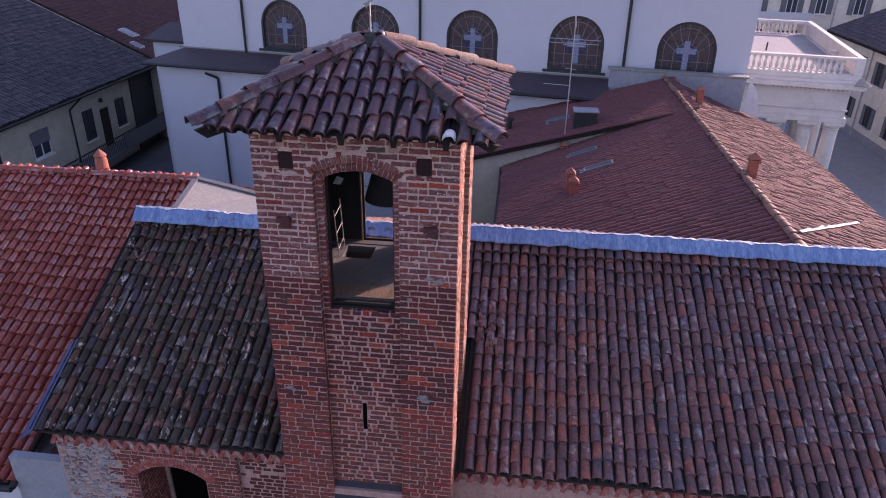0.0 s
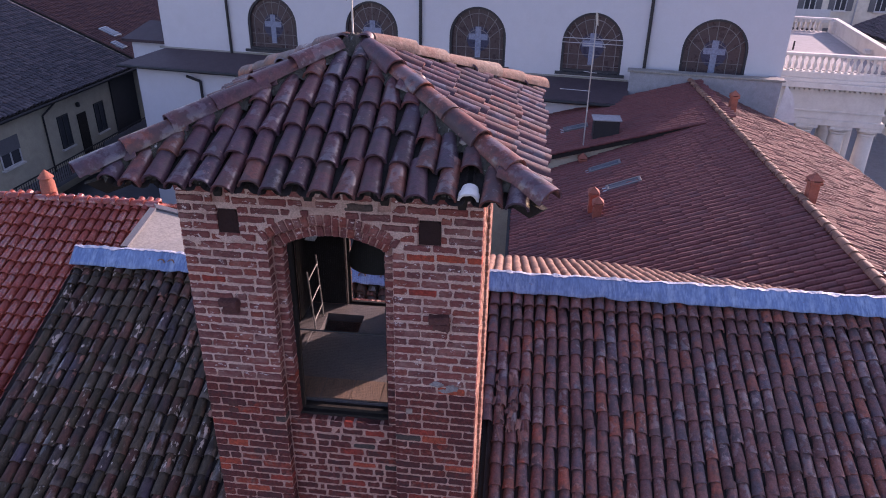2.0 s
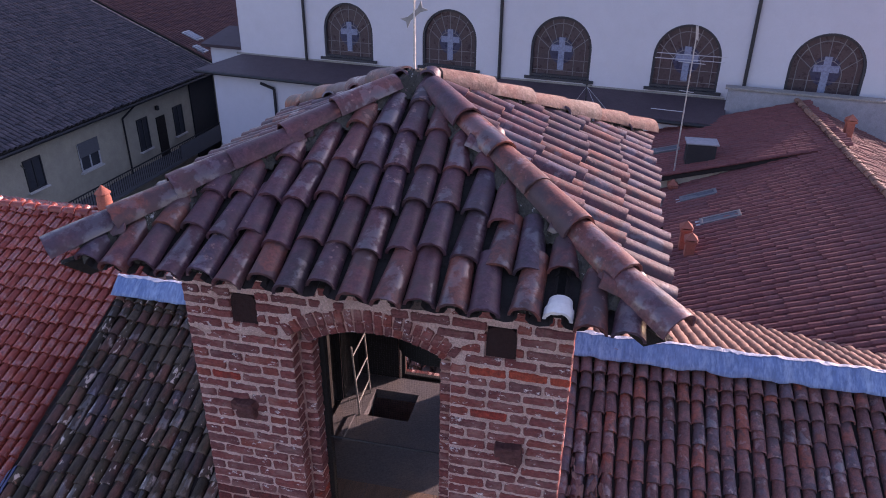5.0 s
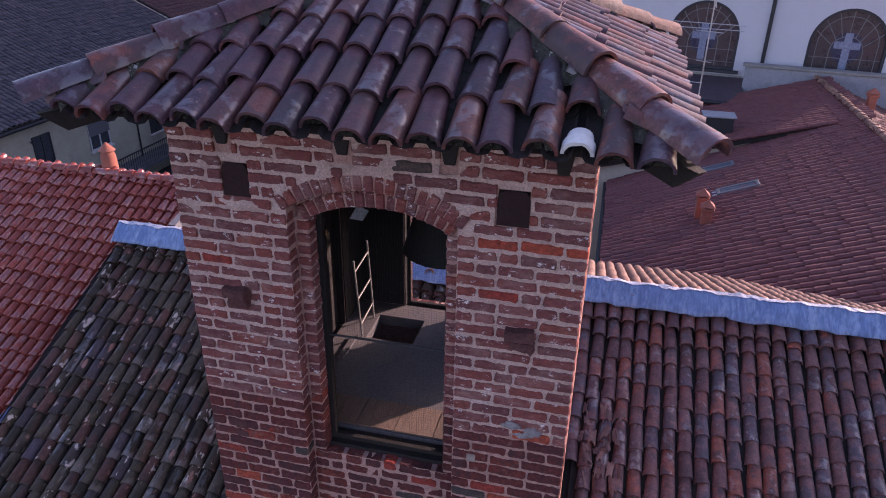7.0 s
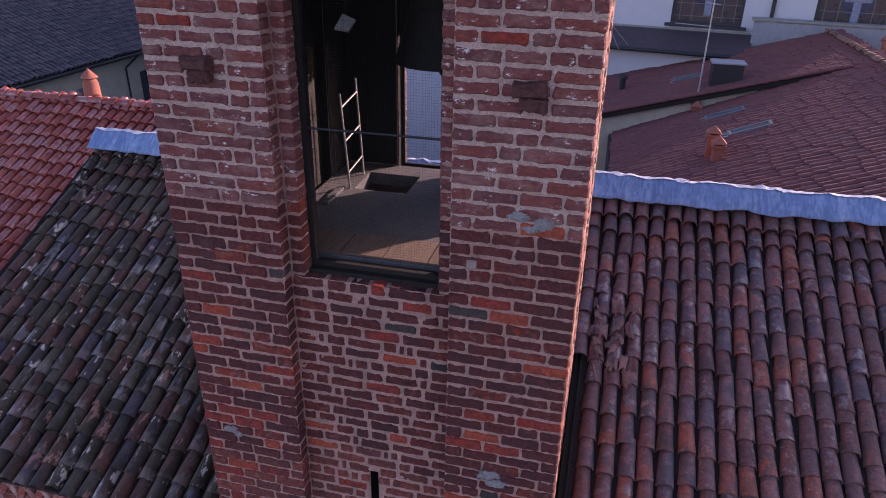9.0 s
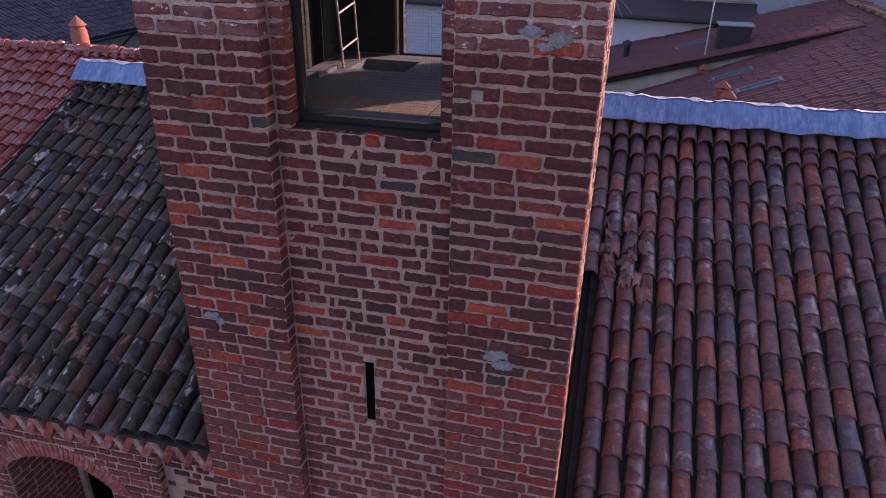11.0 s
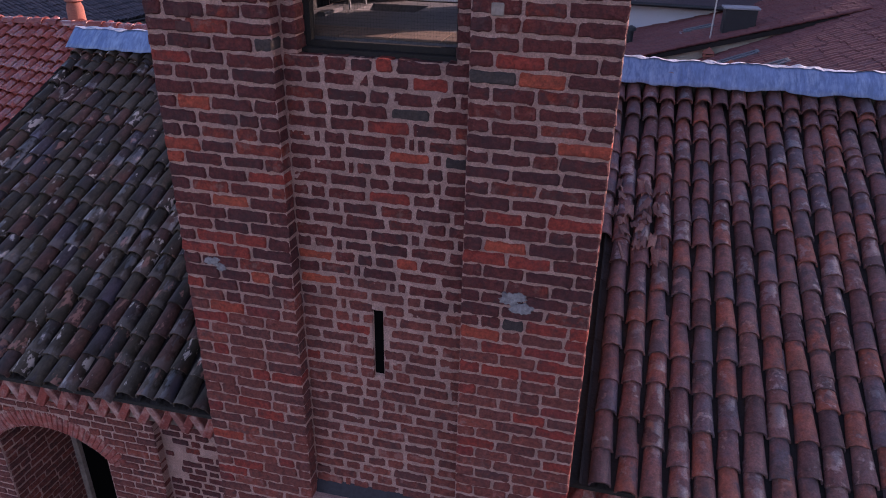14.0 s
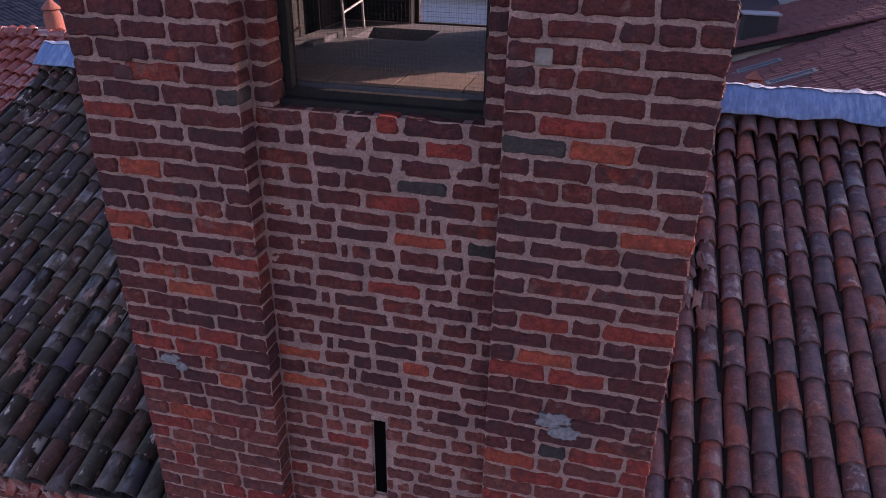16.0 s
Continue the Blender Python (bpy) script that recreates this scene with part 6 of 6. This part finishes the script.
for a, b in ((PA1 - 0.65, PB0 + 0.65), (PA1 - 2.0, PB0 + 0.65), (PA1 - 3.6, PB0 + 0.65), (PA1 - 5.0, PB0 + 0.65), (PA1 - 0.65, PB0 + 4.4), (PA1 - 0.65, PB0 + 8.6), (PA1 - 0.65, PB1 - 0.65)):
    col = part("column", Geo().lathe(CH @ Vector((a, b, 0)), [(0.5, 0), (0.5, 0.2), (0.44, 0.3), (0.43, 1.8), (0.37, 5.0), (0.42, 5.05), (0.4, 5.12), (0.5, 5.22), (0.5, 5.28)], 20), M_STONE, porch, "round stone column", smooth=40)
    stone("abacus", a - 0.52, a + 0.52, b - 0.52, b + 0.52, 5.28, 5.45)
white_box("porch_wall", A1 - 0.02, A1 + 0.02, 0.5, 14, 0, 5.4, M_STONE)
g = Geo().tube(CH @ Vector((9.3, 12.5, 8.1)), CH @ Vector((9.3, 12.5, 8.6)), 0.05)
part("vent_pipe", g, M_DARKMETAL, porch)
part("floodlight", Geo().box(PA1 - 0.7, PA1 - 0.4, PB0 + 4.5, PB0 + 4.9, 8.4, 8.6, CH), M_WFRAME, porch, "small white floodlight")


# ---- houses round about ----
def flat_window(parent, m, w, h, shutters=True, lit_frame=False, label=""):
    """A window in a wall whose outward side is -y of m; m sits at the middle of the sill."""
    win = part("window", Geo().box(-w / 2, w / 2, -0.02, 0.03, 0, h, m), M_GLASS, parent, label)
    mt = M_WFRAME if lit_frame else M_FRAME
    g = Geo()
    for q in ((-w / 2, -w / 2 + 0.07, 0, h), (w / 2 - 0.07, w / 2, 0, h), (-w / 2 + 0.07, w / 2 - 0.07, 0, 0.07), (-w / 2 + 0.07, w / 2 - 0.07, h - 0.07, h), (-0.035, 0.035, 0.07, h - 0.07)):
        g.box(q[0], q[1], -0.06, -0.021, q[2], q[3], m)
    part("frame", g, mt, win)
    part("sill", Geo().box(-w / 2 - 0.1, w / 2 + 0.1, -0.16, 0.0, -0.09, -0.005, m), M_STONE, win)
    if shutters:
        for s in (-1, 1):
            x0 = s * (w / 2 + 0.02) if s > 0 else -w / 2 - 0.02 - w * 0.5
            sh = part("shutter", Geo().box(x0, x0 + w * 0.5, -0.07, -0.02, 0, h, m), M_SHUTTER, win, "grey louvred shutter")
    return win


lh = thing("courtyard_house", (-29, 27, 0), "beige plastered courtyard house with a grey tiled roof", "house")
LX = -24.0
part("wall", Geo().box(-38, LX, 8, 38, 0, 5.35), M_BEIGE, lh, "beige plastered wall")
LS = 0.45
lz = lambda x: 5.4 + LS * (-23.35 - x)
g = Geo()
g.slab([(-23.35, 8, lz(-23.35)), (-23.35, 38.2, lz(-23.35)), (-34, 38.2, lz(-34)), (-34, 8, lz(-34))], 0.12)
g.slab([(-34, 8, lz(-34)), (-34, 38.2, lz(-34)), (-44, 38.2, lz(-34) - 4.5), (-44, 8, lz(-34) - 4.5)], 0.12)
ld = part("roof", g, M_DECK, lh, "grey-brown tiled roof")
TILE_F = [barrel(0.5, 0.14, 0.115, 0.02, 4, 800 + s) for s in range(3)]
fr = roof_frame((-23.35, 8, lz(-23.35)), (0, 1, 0), (-1, 0, LS))
lay("tile", TILE_F, tile_spots(fr, 30.2, 11.6, 0.3, 0.42, TILE_F, rr, None, wobble=0.012, lift=0.02), ld, M_GREY, None, 0, rest_name="tile_field", rest_label="grey-brown weathered tiles")
part("gutter", Geo().tube((-23.27, 8, 5.3), (-23.27, 38.2, 5.3), 0.08, seg=10), M_DARKMETAL, lh, smooth=40)
part("downpipe", Geo().tube((-23.3, 28.9, 5.25), (-23.85, 28.4, 4.6), 0.05).tube((-23.85, 28.4, 4.6), (-23.85, 28.4, 1.3), 0.05), M_DARKMETAL, lh, smooth=40)
east = lambda y, z: Matrix.Translation((LX, y, z)) @ Matrix.Rotation(math.pi / 2, 4, "Z")
w = flat_window(lh, east(25.5, 2.75), 1.5, 1.45, False, True, "white window under a half-drawn grey blind")
part("blind", Geo().box(-0.74, 0.74, -0.1, -0.062, 0.75, 1.5, east(25.5, 2.75)), M_SHUTTER, w)
flat_window(lh, east(21.75, 3.0), 1.1, 1.5, False, False, "dark window under a small iron bracket")
part("bracket", Geo().tube((-23.98, 21.1, 4.35), (-23.1, 20.4, 4.5), 0.03), M_DARKMETAL, lh)
flat_window(lh, east(30.15, 2.3), 1.0, 1.85, False, False, "tall dark window")
flat_window(lh, east(33.75, 2.2), 1.0, 1.8, False, False, "tall dark window")
part("door", Geo().box(-0.42, 0.42, -0.06, 0.0, 0, 2.4, east(31.9, 1.42)), M_WOOD, lh, "dark wooden door")
part("lamp", Geo().lathe((-23.85, 31.6, 4.25), [(0.02, 0), (0.12, 0.05), (0.12, 0.25), (0.03, 0.3)], 8), M_DARKMETAL, lh)
# dark panel painted as the shade in and beside the passage
part("passage", Geo().box(-24.3, -23.9, 35.3, 38.15, 0, 5.15), M_FRAME, lh, "near-black panel painting the shade of the passage and house end")
walkway = part("balcony", Geo().box(-23.98, -22.6, 18, 38, 1.2, 1.4), M_SHUTTER, lh, "long stone balcony")
part("balcony_rail", Geo().box(-22.68, -22.63, 18, 38, 2.3, 2.36), M_DARKMETAL, walkway, "dark iron railing")
BARM = mesh_of("baluster", *(lambda q: (q.v, q.f))(Geo().box(-0.012, 0.012, -0.012, 0.012, 0, 0.9)), M_DARKMETAL)
for k in range(110):
    ob = adopt(new("railing_bar", BARM), walkway)
    ob.matrix_basis = Matrix.Translation((-22.655, 18.1 + k * 0.18, 1.4))
part("balcony_panel", Geo().box(-22.7, -22.6, 31.5, 38, 1.4, 2.2), M_SHUTTER, walkway)

fh = thing("far_red_house", (-30, 46, 0), "dark far house with a dull red tiled roof", "house")
part("wall", Geo().box(-40, -22.6, 38.3, 60, 0, 5.2), M_BEIGE, fh)
fz = lambda x: lz(x) + 0.25
g = Geo()
g.slab([(-21.6, 38.25, fz(-21.6)), (-21.6, 60, fz(-21.6)), (-38, 60, fz(-38)), (-38, 38.25, fz(-38))], 0.12)
fd = part("roof", g, M_DECK, fh, "dull red tiled roof")
fr = roof_frame((-21.6, 38.25, fz(-21.6)), (0, 1, 0), (-1, 0, LS))
lay("tile", TILE_F, tile_spots(fr, 21.7, 17.7, 0.3, 0.42, TILE_F, rr, None, wobble=0.008, lift=0.02), fd, M_FARRED, None, 0, rest_name="tile_field", rest_label="dull red tiles")
for x, y, a, u in ((-26.3, 40.3, 0.9, 1.2), (-25.0, 38.9, 0.6, 0.9)):
    m = roof_frame((x, y, fz(x)), (0, 1, 0), (-1, 0, LS))
    t = thing("roof_window", m.translation, "bright flat skylight in the dull red roof", "skylight", "skylights on the far roof")
    part("frame", Geo().box(-a / 2, a / 2, -u / 2, u / 2, 0.05, 0.2, m), M_ZINC, t, bevel=0.02)
    part("pane", Geo().box(-a / 2 + 0.1, a / 2 - 0.1, -u / 2 + 0.1, u / 2 - 0.1, 0.2, 0.22, m), M_SKYGLASS, t)

oh = thing("ochre_house", (33, 48, 0), "ochre plastered street house with grey shutters", "house")
part("wall", Geo().box(28.5, 42, 30, 55, 0, 6.9), M_YELLOW, oh, "ochre plastered wall")
g = Geo()
g.slab([(28.0, 55.4, 6.85), (28.0, 29.5, 6.85), (35, 29.5, 9.9), (35, 55.4, 9.9)], 0.15)
g.slab([(35, 55.4, 9.9), (35, 29.5, 9.9), (42.5, 29.5, 6.85), (42.5, 55.4, 6.85)], 0.15)
od = part("roof", g, M_DECK, oh, "dark grey tiled roof")
fr = roof_frame((28.0, 55.4, 6.85), (0, -1, 0), (1, 0, 3.05 / 7))
lay("tile", TILE_F, tile_spots(fr, 25.9, 7.6, 0.3, 0.42, TILE_F, rr, None, wobble=0.01, lift=0.02), od, M_GREY, None, 0, rest_name="tile_field", rest_label="dark grey tiles")
west = lambda y, z: Matrix.Translation((28.5, y, z)) @ Matrix.Rotation(-math.pi / 2, 4, "Z")
for y in (52.5, 49.0, 45.5, 42.0, 38.5):
    flat_window(oh, west(y, 4.4), 0.95, 1.6, True, False, "window with grey shutters")
    flat_window(oh, west(y, 1.3), 0.95, 1.5, True, False, "window with grey shutters")
part("base_course", Geo().box(28.4, 28.499, 30, 55, 0, 0.7), M_GREYWALL, oh, "grey stone base")
part("downpipe", Geo().tube((28.4, 47.2, 0), (28.4, 47.2, 6.7), 0.06), M_ZINC, oh, smooth=40)

ph = thing("pale_town_house", (30, 66, 0), "pale plastered town house with shuttered windows and balcony", "house")
part("wall", Geo().box(18, 46, 62, 74, 0, 13), M_YELLOW, ph, "pale ochre plastered wall")
g = Geo()
g.slab([(17.5, 61.4, 12.9), (46.5, 61.4, 12.9), (46.5, 68, 15.5), (17.5, 68, 15.5)], 0.2)
part("roof", g, M_GREY[1], ph)
south = lambda x, z: Matrix.Translation((x, 62, z))
for x in (20.5, 23.8, 27.0, 29.6, 33, 36.5, 40):
    for z in (1.2, 4.2, 7.4, 10.4):
        flat_window(ph, south(x, z), 1.0, 1.7, True, True, "window with grey shutters")
bal = part("balcony", Geo().box(22.5, 28.5, 60.9, 61.99, 6.5, 6.7), M_STONE, ph, "small stone balcony")
part("railing", Geo().box(22.5, 28.5, 60.9, 60.95, 6.7, 7.6), M_WFRAME, bal, "pale railing")
part("downpipe", Geo().tube((30.9, 61.9, 0), (30.9, 61.9, 12.8), 0.08), M_ZINC, ph, smooth=40)

# unseen tall block added behind the church to cast shade on the courtyard
part("wall", Geo().box(-34, 34, 78, 90, 0, 40), M_YELLOW, thing("tall_block", (0, 82, 0), "unseen tall block added far behind the church to shade the courtyard", "building"))

# low roof beyond the end of the church roof, pavement by the street
g = Geo()
g.box(22.0, 28.4, 26, 62, 0.0, 0.12)
solo("pavement", g, M_GREYWALL, "grey paved pavement along the street", "pavement", kind="structure")

mast = thing("roof_mast", (1.05, 23.4, 7.6), "thin guyed aerial mast on the dark aisle roof", "aerial")
part("pole", Geo().tube((1.05, 23.4, 7.7), (0.98, 23.4, 10.6), 0.025), M_DARKMETAL, mast, smooth=40)
for dx, dy in ((1.0, 0.2), (0.6, -0.4), (-0.7, 0.2)):
    part("guy_wire", Geo().tube((1.02, 23.4, 9.0), (1.05 + dx, 23.4 + dy, 7.9), 0.008, seg=4), M_STEEL, mast)
part("crossbar", Geo().tube((0.85, 23.4, 9.1), (1.2, 23.4, 9.05), 0.015), M_DARKMETAL, mast)
